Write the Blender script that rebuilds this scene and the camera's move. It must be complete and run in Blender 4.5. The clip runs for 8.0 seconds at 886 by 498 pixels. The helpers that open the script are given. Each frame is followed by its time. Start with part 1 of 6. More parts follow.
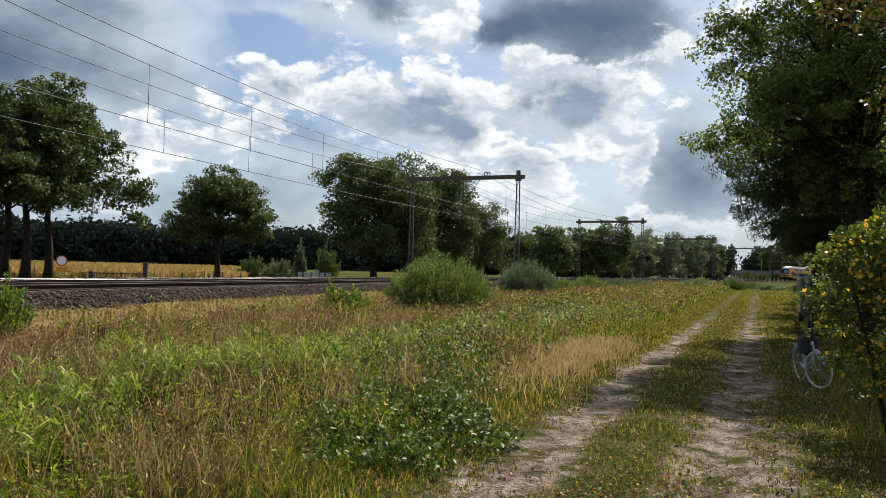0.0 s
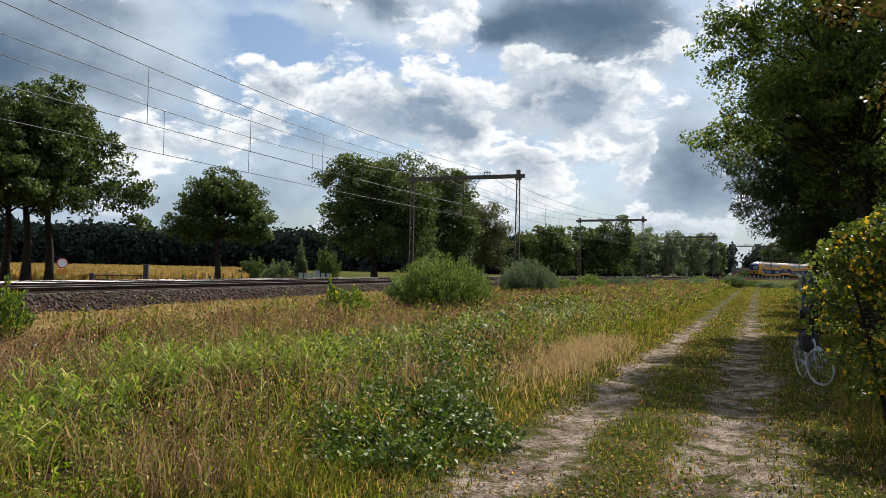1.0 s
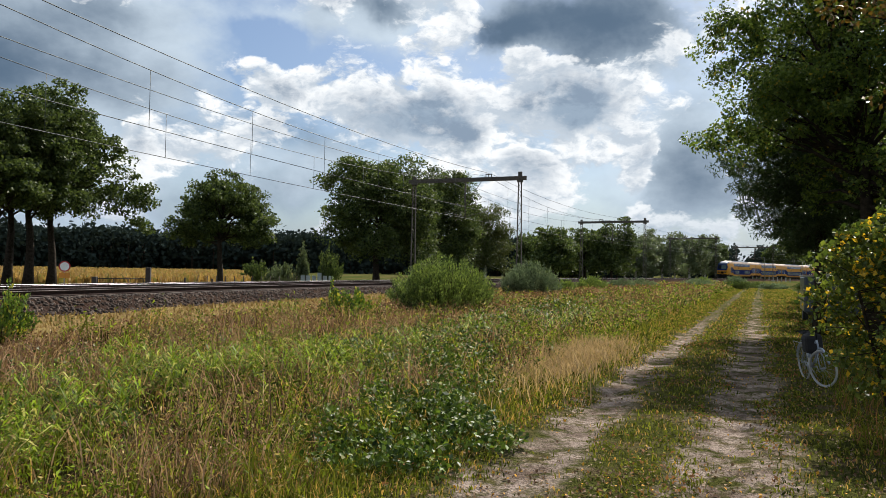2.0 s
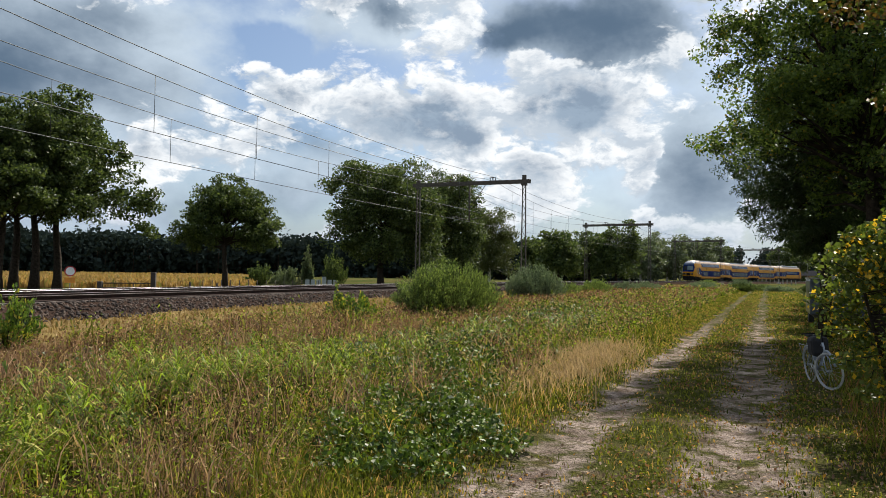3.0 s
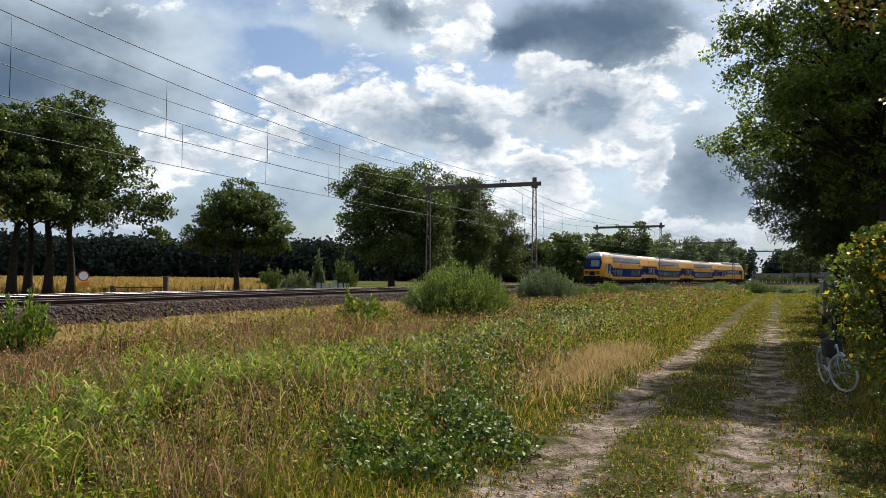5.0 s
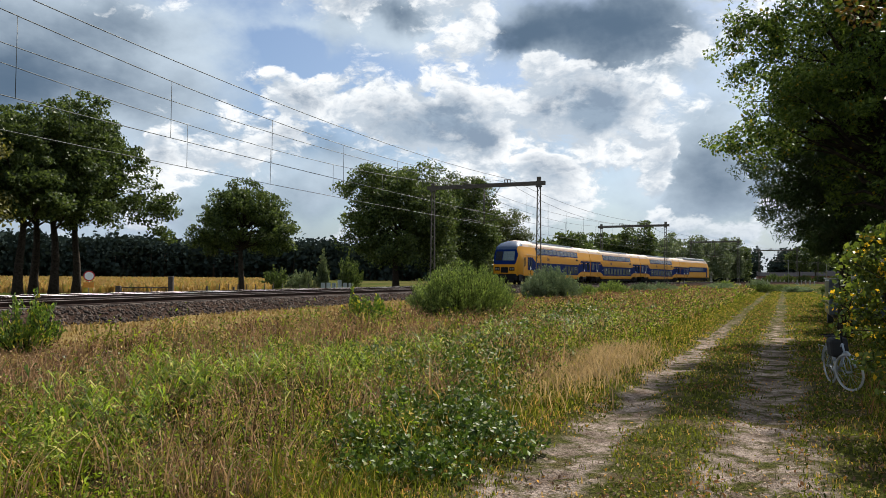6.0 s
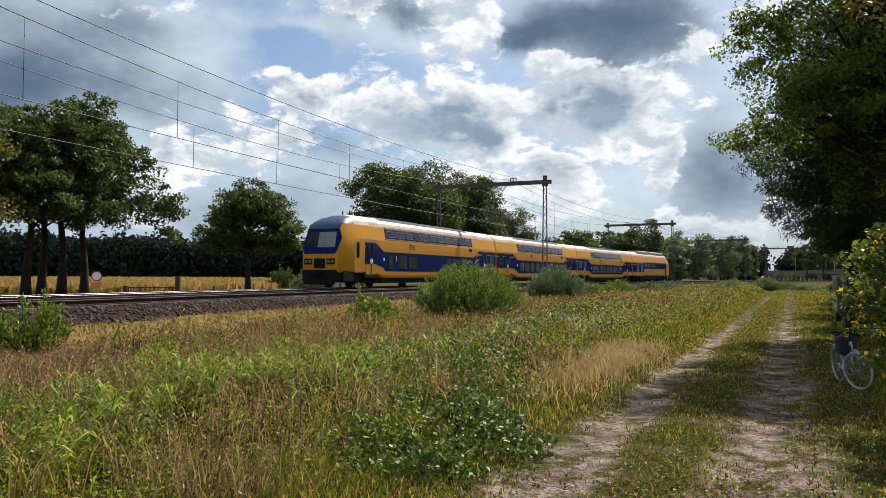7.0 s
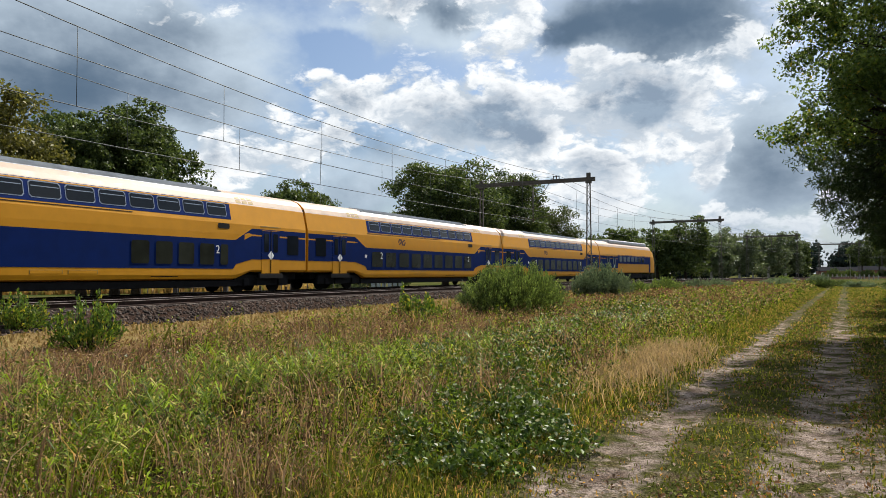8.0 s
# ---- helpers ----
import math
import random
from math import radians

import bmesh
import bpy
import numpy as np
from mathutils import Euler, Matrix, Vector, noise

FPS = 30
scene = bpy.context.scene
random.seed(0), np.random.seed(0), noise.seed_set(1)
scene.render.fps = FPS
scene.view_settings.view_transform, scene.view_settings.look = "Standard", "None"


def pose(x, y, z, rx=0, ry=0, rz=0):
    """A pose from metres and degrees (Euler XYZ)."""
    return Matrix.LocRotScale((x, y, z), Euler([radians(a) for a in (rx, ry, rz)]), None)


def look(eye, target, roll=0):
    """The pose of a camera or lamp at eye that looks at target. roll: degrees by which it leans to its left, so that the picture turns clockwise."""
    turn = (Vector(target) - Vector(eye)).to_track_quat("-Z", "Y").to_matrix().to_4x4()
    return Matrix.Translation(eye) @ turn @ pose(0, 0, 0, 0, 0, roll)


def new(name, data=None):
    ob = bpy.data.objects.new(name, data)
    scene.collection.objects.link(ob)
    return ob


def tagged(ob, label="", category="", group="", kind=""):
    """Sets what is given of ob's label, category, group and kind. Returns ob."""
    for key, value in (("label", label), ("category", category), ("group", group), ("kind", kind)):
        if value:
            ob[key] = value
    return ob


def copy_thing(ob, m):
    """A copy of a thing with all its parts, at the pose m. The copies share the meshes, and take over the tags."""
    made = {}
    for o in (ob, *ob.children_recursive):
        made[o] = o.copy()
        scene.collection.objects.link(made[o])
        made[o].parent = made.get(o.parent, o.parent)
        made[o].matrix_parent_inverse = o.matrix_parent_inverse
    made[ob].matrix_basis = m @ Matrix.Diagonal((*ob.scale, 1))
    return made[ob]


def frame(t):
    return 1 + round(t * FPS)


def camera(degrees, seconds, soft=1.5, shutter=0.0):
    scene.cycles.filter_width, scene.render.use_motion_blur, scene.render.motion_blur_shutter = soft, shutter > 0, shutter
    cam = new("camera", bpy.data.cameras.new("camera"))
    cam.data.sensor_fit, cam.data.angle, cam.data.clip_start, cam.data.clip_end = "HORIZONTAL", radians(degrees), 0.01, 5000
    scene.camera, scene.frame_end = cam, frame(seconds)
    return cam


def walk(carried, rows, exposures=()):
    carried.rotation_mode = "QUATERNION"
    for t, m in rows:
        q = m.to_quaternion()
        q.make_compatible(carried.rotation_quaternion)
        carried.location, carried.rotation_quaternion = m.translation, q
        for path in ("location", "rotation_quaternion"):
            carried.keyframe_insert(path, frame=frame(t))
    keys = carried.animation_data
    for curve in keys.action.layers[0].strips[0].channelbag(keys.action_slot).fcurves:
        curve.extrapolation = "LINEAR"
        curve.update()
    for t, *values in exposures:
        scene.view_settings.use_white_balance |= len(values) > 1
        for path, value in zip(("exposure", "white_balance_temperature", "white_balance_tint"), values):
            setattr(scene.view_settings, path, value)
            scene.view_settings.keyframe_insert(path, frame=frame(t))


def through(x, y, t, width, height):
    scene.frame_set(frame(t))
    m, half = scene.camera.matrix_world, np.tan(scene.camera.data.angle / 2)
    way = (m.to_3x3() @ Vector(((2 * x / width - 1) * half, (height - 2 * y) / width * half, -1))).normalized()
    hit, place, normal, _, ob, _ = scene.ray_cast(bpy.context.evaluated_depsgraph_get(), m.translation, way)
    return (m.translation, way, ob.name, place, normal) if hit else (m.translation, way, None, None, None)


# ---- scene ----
PATH = [  # seconds, x, y, z, pitch, roll, yaw
    (0.0, 0.009, -0.004, 1.807, 1.464, -1.639, -5.541),
    (0.5, 0.008, -0.003, 1.808, 1.444, -1.345, -5.551),
    (1.0, 0.014, 0.005, 1.806, 1.448, -1.245, -5.491),
    (1.5, 0.015, 0.014, 1.807, 1.505, -1.130, -5.448),
    (3.0, 0.017, 0.011, 1.807, 1.891, -0.885, -4.989),
    (3.5, 0.017, 0.003, 1.805, 1.991, -0.648, -4.813),
    (4.0, 0.014, 0.001, 1.807, 2.045, -0.590, -4.587),
    (4.5, 0.014, -0.001, 1.804, 2.115, -0.600, -4.358),
    (6.0, 0.009, -0.009, 1.807, 2.071, -0.531, -3.820),
    (6.5, 0.012, -0.007, 1.804, 2.046, -0.402, -3.616),
    (7.0, 0.005, -0.005, 1.803, 2.005, -0.372, -3.343),
    (7.5, 0.008, 0.000, 1.804, 1.956, -0.219, -2.611),
    (8.0, 0.000, 0.000, 1.800, 1.918, 0.021, 0.000),
]
cam = camera(62.0, 8.0, soft=0.55)
walk(cam, [(t, pose(x, y, z, 90 + p, r, w)) for t, x, y, z, p, r, w in PATH])

# ---- light ----
SUN_AZ, SUN_EL = 34.0, 46.0  # degrees right of +y, and above the horizon
sun_dir = Vector((math.sin(radians(SUN_AZ)) * math.cos(radians(SUN_EL)),
                  math.cos(radians(SUN_AZ)) * math.cos(radians(SUN_EL)), math.sin(radians(SUN_EL))))
sun_data = bpy.data.lights.new("sun", "SUN")
sun_data.energy, sun_data.angle, sun_data.color = 5.0, radians(0.6), (1.0, 0.94, 0.84)
sun = new("sun", sun_data)
sun.matrix_world = look(sun_dir * 60, (0, 0, 0))
scene.view_settings.exposure = 0.60


class Nodes:
    """Short hand for building a node tree."""

    def __init__(self, tree):
        self.tree = tree
        tree.nodes.clear()

    def add(self, kind, inputs=None, **props):
        n = self.tree.nodes.new(kind)
        for k, v in props.items():
            setattr(n, k, v)
        for k, v in (inputs or {}).items():
            self.put(n.inputs[k], v)
        return n

    def put(self, socket, v):
        if isinstance(v, bpy.types.NodeSocket):
            self.tree.links.new(v, socket)
        else:
            socket.default_value = v

    def math(self, op, a, b=0.0, c=0.0, clamp=False):
        n = self.add("ShaderNodeMath", {0: a, 1: b, 2: c}, operation=op)
        n.use_clamp = clamp
        return n.outputs[0]

    def vec(self, op, a, b=(0, 0, 0), out="Vector"):
        return self.add("ShaderNodeVectorMath", {0: a, 1: b}, operation=op).outputs[out]

    def ramp(self, v, lo, hi, to0=0.0, to1=1.0):
        n = self.add("ShaderNodeMapRange", {0: v, 1: lo, 2: hi, 3: to0, 4: to1})
        n.interpolation_type = "SMOOTHSTEP"
        return n.outputs[0]

    def mix(self, f, a, b, blend="MIX"):
        n = self.add("ShaderNodeMix", data_type="RGBA", blend_type=blend)
        self.put(n.inputs[0], f)
        for s, v in ((n.inputs[6], a), (n.inputs[7], b)):
            self.put(s, v if isinstance(v, bpy.types.NodeSocket) else (*v, 1))
        return n.outputs[2]

    def noise(self, v, scale, detail=4.0, rough=0.55, out="Fac", warp=0.0):
        return self.add("ShaderNodeTexNoise", {"Vector": v, "Scale": scale, "Detail": detail, "Roughness": rough,
                                               "Distortion": warp}).outputs[out]


def build_world():
    world = bpy.data.worlds.new("sky")
    scene.world = world
    world.use_nodes = True
    n = Nodes(world.node_tree)
    way = n.add("ShaderNodeTexCoord").outputs["Generated"]
    sky = n.add("ShaderNodeTexSky", sky_type="NISHITA", sun_disc=False, sun_elevation=radians(SUN_EL),
                sun_rotation=radians(SUN_AZ), air_density=1.0, dust_density=1.5, ozone_density=1.5)
    blue = n.mix(1.0, sky.outputs[0], (0.10, 0.11, 0.12), "MULTIPLY")
    up = n.add("ShaderNodeSeparateXYZ", {0: way})
    z = up.outputs[2]
    tall = n.vec("MULTIPLY", way, (1.0, 1.0, 1.7))

    ragged = n.vec("ADD", way, n.vec("MULTIPLY", n.vec("SUBTRACT", n.noise(way, 7.0, 5.0, 0.6, out="Color"), (0.5, 0.5, 0.5)), (0.16, 0.16, 0.10)))

    def lumps(items):
        """Soft masses round directions (degrees right of +y, degrees up, reach across, reach up, gain)."""
        v = None
        for az, el, rx, rz, gain in items:
            a, e = radians(az), radians(el)
            d = n.vec("SUBTRACT", ragged, (math.sin(a) * math.cos(e), math.cos(a) * math.cos(e), math.sin(e)))
            d = n.vec("MULTIPLY", d, (1 / rx, 1 / rx, 1 / rz))
            m = n.ramp(n.vec("LENGTH", d, out="Value"), 1.0, 0.0, 0.0, gain)
            v = m if v is None else n.math("ADD", v, m)
        return v

    def billows(shift, scale):
        p = n.vec("ADD", tall, shift)
        wob = n.vec("MULTIPLY", n.vec("SUBTRACT", n.noise(p, 14.0, 4.0, out="Color"), (0.5, 0.5, 0.5)), (0.07, 0.07, 0.07))
        q = n.vec("ADD", p, wob)
        soft = n.noise(q, scale, 10.0, 0.58)
        lump = n.add("ShaderNodeTexVoronoi", {"Vector": q, "Scale": scale * 2.6, "Detail": 4.0, "Roughness": 0.6, "Lacunarity": 2.2}, feature="F1", normalize=True).outputs["Distance"]
        return n.math("ADD", soft, n.math("MULTIPLY", n.math("SUBTRACT", 0.32, lump), 0.42))

    # a high veil, grey and white, with gaps of blue
    heavy = lumps(DARK)
    veil = n.noise(n.vec("ADD", tall, (3.1, 0, 0)), 2.6, 8.0, 0.6)
    thin = n.ramp(n.math("ADD", veil, lumps(VEIL)), 0.36, 0.62)
    grey = n.ramp(n.math("ADD", n.noise(n.vec("ADD", tall, (0, 0, 5.0)), 4.2, 7.0, 0.58), heavy), 0.34, 1.0)
    veil_col = n.mix(grey, (0.72, 0.85, 0.98), (0.13, 0.20, 0.295))
    sky_col = n.mix(thin, blue, veil_col)
    # cumulus against the light: bright thin rims, grey thick bodies
    masses = lumps(CLOUDS)
    dens = n.math("ADD", billows((0, 0, 0), 5.2), masses)
    lit = n.math("ADD", billows((0.010, 0.0, 0.022), 5.2), masses)
    cover = n.ramp(dens, 0.50, 0.585)
    inner = n.ramp(n.math("ADD", dens, n.math("MULTIPLY", heavy, 0.42)), 0.585, 0.84)
    face = n.ramp(n.math("SUBTRACT", dens, lit), -0.07, 0.06)
    body = n.mix(inner, (1.20, 1.23, 1.25), (0.31, 0.405, 0.53))
    body = n.mix(n.math("MULTIPLY", n.math("SUBTRACT", 1.0, face), 0.70), body, (0.42, 0.535, 0.67))
    puff = n.noise(n.vec("ADD", tall, (7.0, 2.0, 0)), 16.0, 7.0, 0.62)
    body = n.mix(n.ramp(puff, 0.50, 0.72, 0.0, 0.55), body, (1.12, 1.14, 1.15))
    col = n.mix(cover, sky_col, body)
    col = n.mix(n.ramp(z, 0.13, 0.01, 0.0, 0.6), col, (0.42, 0.54, 0.68))
    low = n.ramp(z, 0.0, -0.05)
    col = n.mix(low, col, (0.10, 0.11, 0.09))
    bg = n.add("ShaderNodeBackground", {"Color": col, "Strength": 0.575})
    n.add("ShaderNodeOutputWorld", {"Surface": bg.outputs[0]})


# cumulus, veil and heavy grey: degrees right of +y, degrees up, reach across, reach up, gain
CLOUDS = [(-6.3, 14.0, 0.095, 0.055, 0.17), (-1.1, 11.7, 0.14, 0.08, 0.17), (5.1, 12.0, 0.12, 0.07, 0.18), (12.9, 13.0, 0.14, 0.07, 0.18), (17.4, 13.6, 0.08, 0.05, 0.14), (7.7, 9.0, 0.20, 0.08, 0.14),
          (15.8, 9.2, 0.13, 0.08, 0.14), (20.2, 7.6, 0.036, 0.08, 0.20), (14.5, 5.9, 0.10, 0.035, 0.12), (-14.8, 8.9, 0.11, 0.042, 0.20), (-18.1, 8.7, 0.05, 0.035, 0.10), (24.6, 7.4, 0.073, 0.10, -0.30), (3.0, 17.6, 0.16, 0.04, 0.06),
          (-8.5, 16.8, 0.069, 0.038, -0.25), (1.95, 13.8, 0.023, 0.021, -0.14), (16.3, 18.6, 0.176, 0.061, -0.26), (-25.0, 14.3, 0.215, 0.084, -0.22), (-6.3, 6.3, 0.10, 0.034, -0.10), (-10.7, 12.6, 0.054, 0.031, -0.06)]
VEIL = [(-8.5, 16.6, 0.061, 0.034, -0.32), (-10.2, 14.5, 0.027, 0.019, -0.18), (1.95, 13.4, 0.027, 0.017, -0.22), (15.8, 17.9, 0.199, 0.084, 0.30), (-1.5, 19.8, 0.115, 0.046, 0.20), (-24.3, 15.2, 0.268, 0.115, 0.30),
        (24.7, 7.7, 0.13, 0.12, 0.25), (-3.7, 18.2, 0.153, 0.038, 0.12), (-3.7, 6.8, 0.23, 0.061, 0.15)]
DARK = [(16.7, 18.8, 0.23, 0.085, 0.50), (9.9, 17.9, 0.069, 0.038, 0.25), (-2.0, 20.1, 0.084, 0.031, 0.36), (-27.9, 12.9, 0.199, 0.092, 0.36), (-19.4, 17.2, 0.123, 0.046, 0.22), (24.3, 7.8, 0.13, 0.12, 0.28), (-10.0, 5.0, 0.30, 0.055, 0.26), (6.4, 10.6, 0.073, 0.038, 0.45),
        (15.4, 11.7, 0.065, 0.023, 0.50), (-0.2, 10.0, 0.073, 0.038, 0.30), (11.6, 7.9, 0.077, 0.031, 0.25), (-7.2, 10.2, 0.092, 0.046, 0.32), (3.4, 17.6, 0.10, 0.038, -0.40), (-10.7, 18.9, 0.084, 0.046, -0.30), (19.7, 7.6, 0.038, 0.069, -0.30)]
build_world()

# ---- materials ----
MATS = {}


def material(name, build):
    if name not in MATS:
        m = bpy.data.materials.new(name)
        m.use_nodes = True
        n = Nodes(m.node_tree)
        out = n.add("ShaderNodeOutputMaterial")
        res = build(n)
        surf, bump = res if isinstance(res, tuple) else (res, None)
        n.put(out.inputs["Surface"], surf)
        MATS[name] = m
    return MATS[name]


def obj_coords(n):
    return n.add("ShaderNodeTexCoord").outputs["Object"]


def principled(n, color, rough=0.6, metal=0.0, height=None, depth=0.01, spec=0.5, coat=0.0):
    b = n.add("ShaderNodeBsdfPrincipled", {"Roughness": rough, "Metallic": metal, "Specular IOR Level": spec, "Coat Weight": coat})
    n.put(b.inputs["Base Color"], color if isinstance(color, bpy.types.NodeSocket) else (*color, 1))
    if height is not None:
        n.put(b.inputs["Normal"], n.add("ShaderNodeBump", {"Height": height, "Distance": depth, "Strength": 1.0}).outputs[0])
    return b.outputs[0]


def plain(name, color, rough=0.6, metal=0.0, vary=0.15, scale=6.0, depth=0.002, spec=0.5, coat=0.0):
    """A surface with slight stains and fine relief."""
    def build(n):
        p = obj_coords(n)
        stain = n.noise(p, scale, 5.0, 0.6)
        fine = n.noise(p, scale * 12, 3.0, 0.6)
        dark = tuple(c * (1 - vary) for c in color)
        lite = tuple(min(1.0, c * (1 + vary)) for c in color)
        col = n.mix(n.ramp(stain, 0.3, 0.7), dark, lite)
        return principled(n, col, n.ramp(stain, 0.2, 0.8, rough * 0.85, min(1.0, rough * 1.15)), metal, fine, depth, spec, coat)
    return material(name, build)


def leafy(name, dark, lite, odd=None, share=0.0, through=0.35, rough=0.45, skew=1.0, gloss=0.3):
    """Leaves or blades: each island its own tone, and some light passing through; skew above 1 makes dark ones the more common."""
    def build(n):
        r = n.add("ShaderNodeNewGeometry").outputs["Random Per Island"]
        p = obj_coords(n)
        col = n.mix(n.math("POWER", r, skew), dark, lite)
        patch = n.noise(p, 0.6, 3.0)
        col = n.mix(n.ramp(n.noise(p, 3.5, 2.0), 0.3, 0.7, 0.0, 0.4), col, tuple(c * 0.75 for c in dark))
        col = n.mix(n.ramp(patch, 0.35, 0.7, 0.0, 0.35), col, tuple(c * 0.6 for c in lite))
        if odd:
            pick = n.math("FRACT", n.math("MULTIPLY", r, 37.7))
            col = n.mix(n.math("LESS_THAN", pick, share), col, odd)
        a = n.add("ShaderNodeBsdfPrincipled", {"Base Color": col, "Roughness": rough, "Specular IOR Level": gloss}).outputs[0]
        b = n.add("ShaderNodeBsdfTranslucent", {"Color": n.mix(0.5, col, (1.0, 1.0, 0.35), "MULTIPLY")}).outputs[0]
        return n.add("ShaderNodeMixShader", {0: through, 1: a, 2: b}).outputs[0]
    return material(name, build)


OAK = leafy("oak_leaf", (0.018, 0.036, 0.013), (0.165, 0.215, 0.062), through=0.44, skew=1.3, gloss=0.2)
OAK_NEAR = leafy("near_oak_leaf", (0.026, 0.058, 0.014), (0.25, 0.34, 0.065), (0.36, 0.28, 0.03), 0.03, 0.50, skew=1.3, gloss=0.3)
FIR = leafy("fir_needle", (0.022, 0.048, 0.018), (0.080, 0.12, 0.038), through=0.25)
BIRCH_LEAF = leafy("birch_leaf", (0.034, 0.062, 0.014), (0.20, 0.245, 0.042), (0.66, 0.42, 0.03), 0.13, 0.46, skew=1.3, gloss=0.3)
RUSTY = leafy("rusty_leaf", (0.075, 0.042, 0.012), (0.22, 0.13, 0.022), (0.10, 0.13, 0.02), 0.35, 0.28)
WILLOW = leafy("willow_leaf", (0.040, 0.075, 0.018), (0.36, 0.46, 0.11), through=0.36, skew=1.4, gloss=0.4)
WILLOW_GREY = leafy("grey_willow_leaf", (0.05, 0.085, 0.045), (0.30, 0.37, 0.22), through=0.34, skew=1.4, gloss=0.4)
SAPLING = leafy("sapling_leaf", (0.030, 0.075, 0.010), (0.28, 0.40, 0.045), (0.50, 0.44, 0.05), 0.10, 0.36, skew=1.4, gloss=0.5)
# the few pale grey leaves imitate white glints on the glossy foliage
BRAMBLE = leafy("bramble_leaf", (0.011, 0.034, 0.005), (0.18, 0.265, 0.038), (0.38, 0.38, 0.27), 0.06, 0.32, 0.46, skew=1.5, gloss=0.26)
REED = leafy("reed_blade", (0.010, 0.036, 0.002), (0.44, 0.58, 0.034), (0.52, 0.48, 0.14), 0.06, 0.46, 0.5, skew=2.2, gloss=0.2)
GRASS = leafy("grass_blade", (0.024, 0.038, 0.004), (0.32, 0.34, 0.038), (0.48, 0.30, 0.10), 0.16, 0.46, 0.55, skew=1.6, gloss=0.12)
BROWN = leafy("brown_grass", (0.034, 0.016, 0.008), (0.76, 0.49, 0.31), (0.34, 0.33, 0.06), 0.08, 0.32, 0.7, skew=2.0, gloss=0.12)
HERB = leafy("herb_leaf", (0.006, 0.022, 0.001), (0.44, 0.58, 0.042), (0.56, 0.42, 0.17), 0.10, 0.40, 0.55, skew=2.3, gloss=0.18)
TRACK_WEED = leafy("track_weed_leaf", (0.030, 0.042, 0.006), (0.27, 0.285, 0.040), (0.27, 0.13, 0.06), 0.24, 0.38, 0.7, skew=1.3, gloss=0.08)
SEED = leafy("seed_head", (0.080, 0.036, 0.021), (0.46, 0.26, 0.15), (0.56, 0.40, 0.25), 0.08, 0.3, 0.9, skew=1.3, gloss=0.1)
GOLD = leafy("dry_golden_grass", (0.17, 0.105, 0.040), (0.40, 0.27, 0.11), (0.17, 0.16, 0.045), 0.18, 0.3, 0.7, gloss=0.15)
STRAW = leafy("straw_grass", (0.30, 0.20, 0.11), (0.62, 0.44, 0.27), (0.22, 0.18, 0.07), 0.12, 0.42, 0.7, gloss=0.12)
CORN = leafy("dry_maize", (0.26, 0.155, 0.048), (0.54, 0.35, 0.135), (0.22, 0.20, 0.06), 0.16, 0.4, 0.7, gloss=0.15)
# blue-grey haze of distance is mixed into this leaf colour
WOOD_FAR = leafy("hazy_wood_leaf", (0.026, 0.038, 0.036), (0.042, 0.058, 0.050), through=0.1, gloss=0.0)
POPLAR = leafy("silver_leaf", (0.065, 0.095, 0.045), (0.18, 0.215, 0.12), through=0.45)
LITTER = leafy("fallen_leaf", (0.10, 0.048, 0.022), (0.42, 0.30, 0.20), (0.52, 0.26, 0.03), 0.15, 0.1, 0.7, skew=1.2, gloss=0.15)
BARK = plain("bark", (0.036, 0.028, 0.021), 0.95, vary=0.5, scale=9, depth=0.03, spec=0.1)
BIRCH_BARK = plain("birch_bark", (0.42, 0.40, 0.36), 0.8, vary=0.5, scale=5, depth=0.01)
STEEL = plain("weathered_steel", (0.075, 0.066, 0.055), 0.75, 0.3, vary=0.35)
RAIL_SIDE = plain("rusty_rail", (0.030, 0.016, 0.012), 0.95, 0.0, vary=0.4, spec=0.2)
RAIL_TOP = plain("polished_rail", (0.30, 0.28, 0.28), 0.42, 0.7, vary=0.1)
RAIL_DULL = plain("dull_rail", (0.085, 0.066, 0.058), 0.6, 0.3, vary=0.2)
WIRE = plain("copper_wire", (0.055, 0.062, 0.062), 0.6, 0.5)
INSULATOR = plain("brown_porcelain", (0.06, 0.03, 0.022), 0.25)
CONCRETE = plain("old_concrete", (0.30, 0.29, 0.27), 0.9, vary=0.3)
POST_WOOD = plain("dark_post_wood", (0.045, 0.036, 0.030), 0.9, vary=0.4)
SIGN_WHITE = plain("sign_white", (0.80, 0.80, 0.78), 0.5, vary=0.05)
SIGN_RED = plain("sign_red", (0.42, 0.025, 0.025), 0.5, vary=0.1)
SIGN_ORANGE = plain("sign_orange", (0.65, 0.25, 0.03), 0.5, vary=0.1)
YELLOW = plain("train_yellow", (0.55, 0.245, 0.007), 0.5, vary=0.06, scale=1.5, depth=0.0005, spec=0.25)
BLUE = plain("train_blue", (0.004, 0.017, 0.098), 0.7, vary=0.10, scale=1.5, depth=0.0005, spec=0.04)
ROOF = plain("roof_grey", (0.34, 0.36, 0.39), 0.45, 0.2, vary=0.15, scale=3)
# yellow paint bleached by grazing sun, with the glare put into the colour
ROOF_GLARE = plain("roof_sun_glare", (0.40, 0.285, 0.21), 0.5, vary=0.12, scale=2)
CAB_TOP = plain("cab_blue_grey", (0.028, 0.055, 0.115), 0.5, vary=0.12, spec=0.25)
UNDER = plain("underframe_black", (0.010, 0.010, 0.011), 0.9, vary=0.4, spec=0.15)
DARK_GLASS = plain("dark_glass", (0.010, 0.013, 0.018), 0.08, vary=0.1, depth=0.0, spec=0.18)
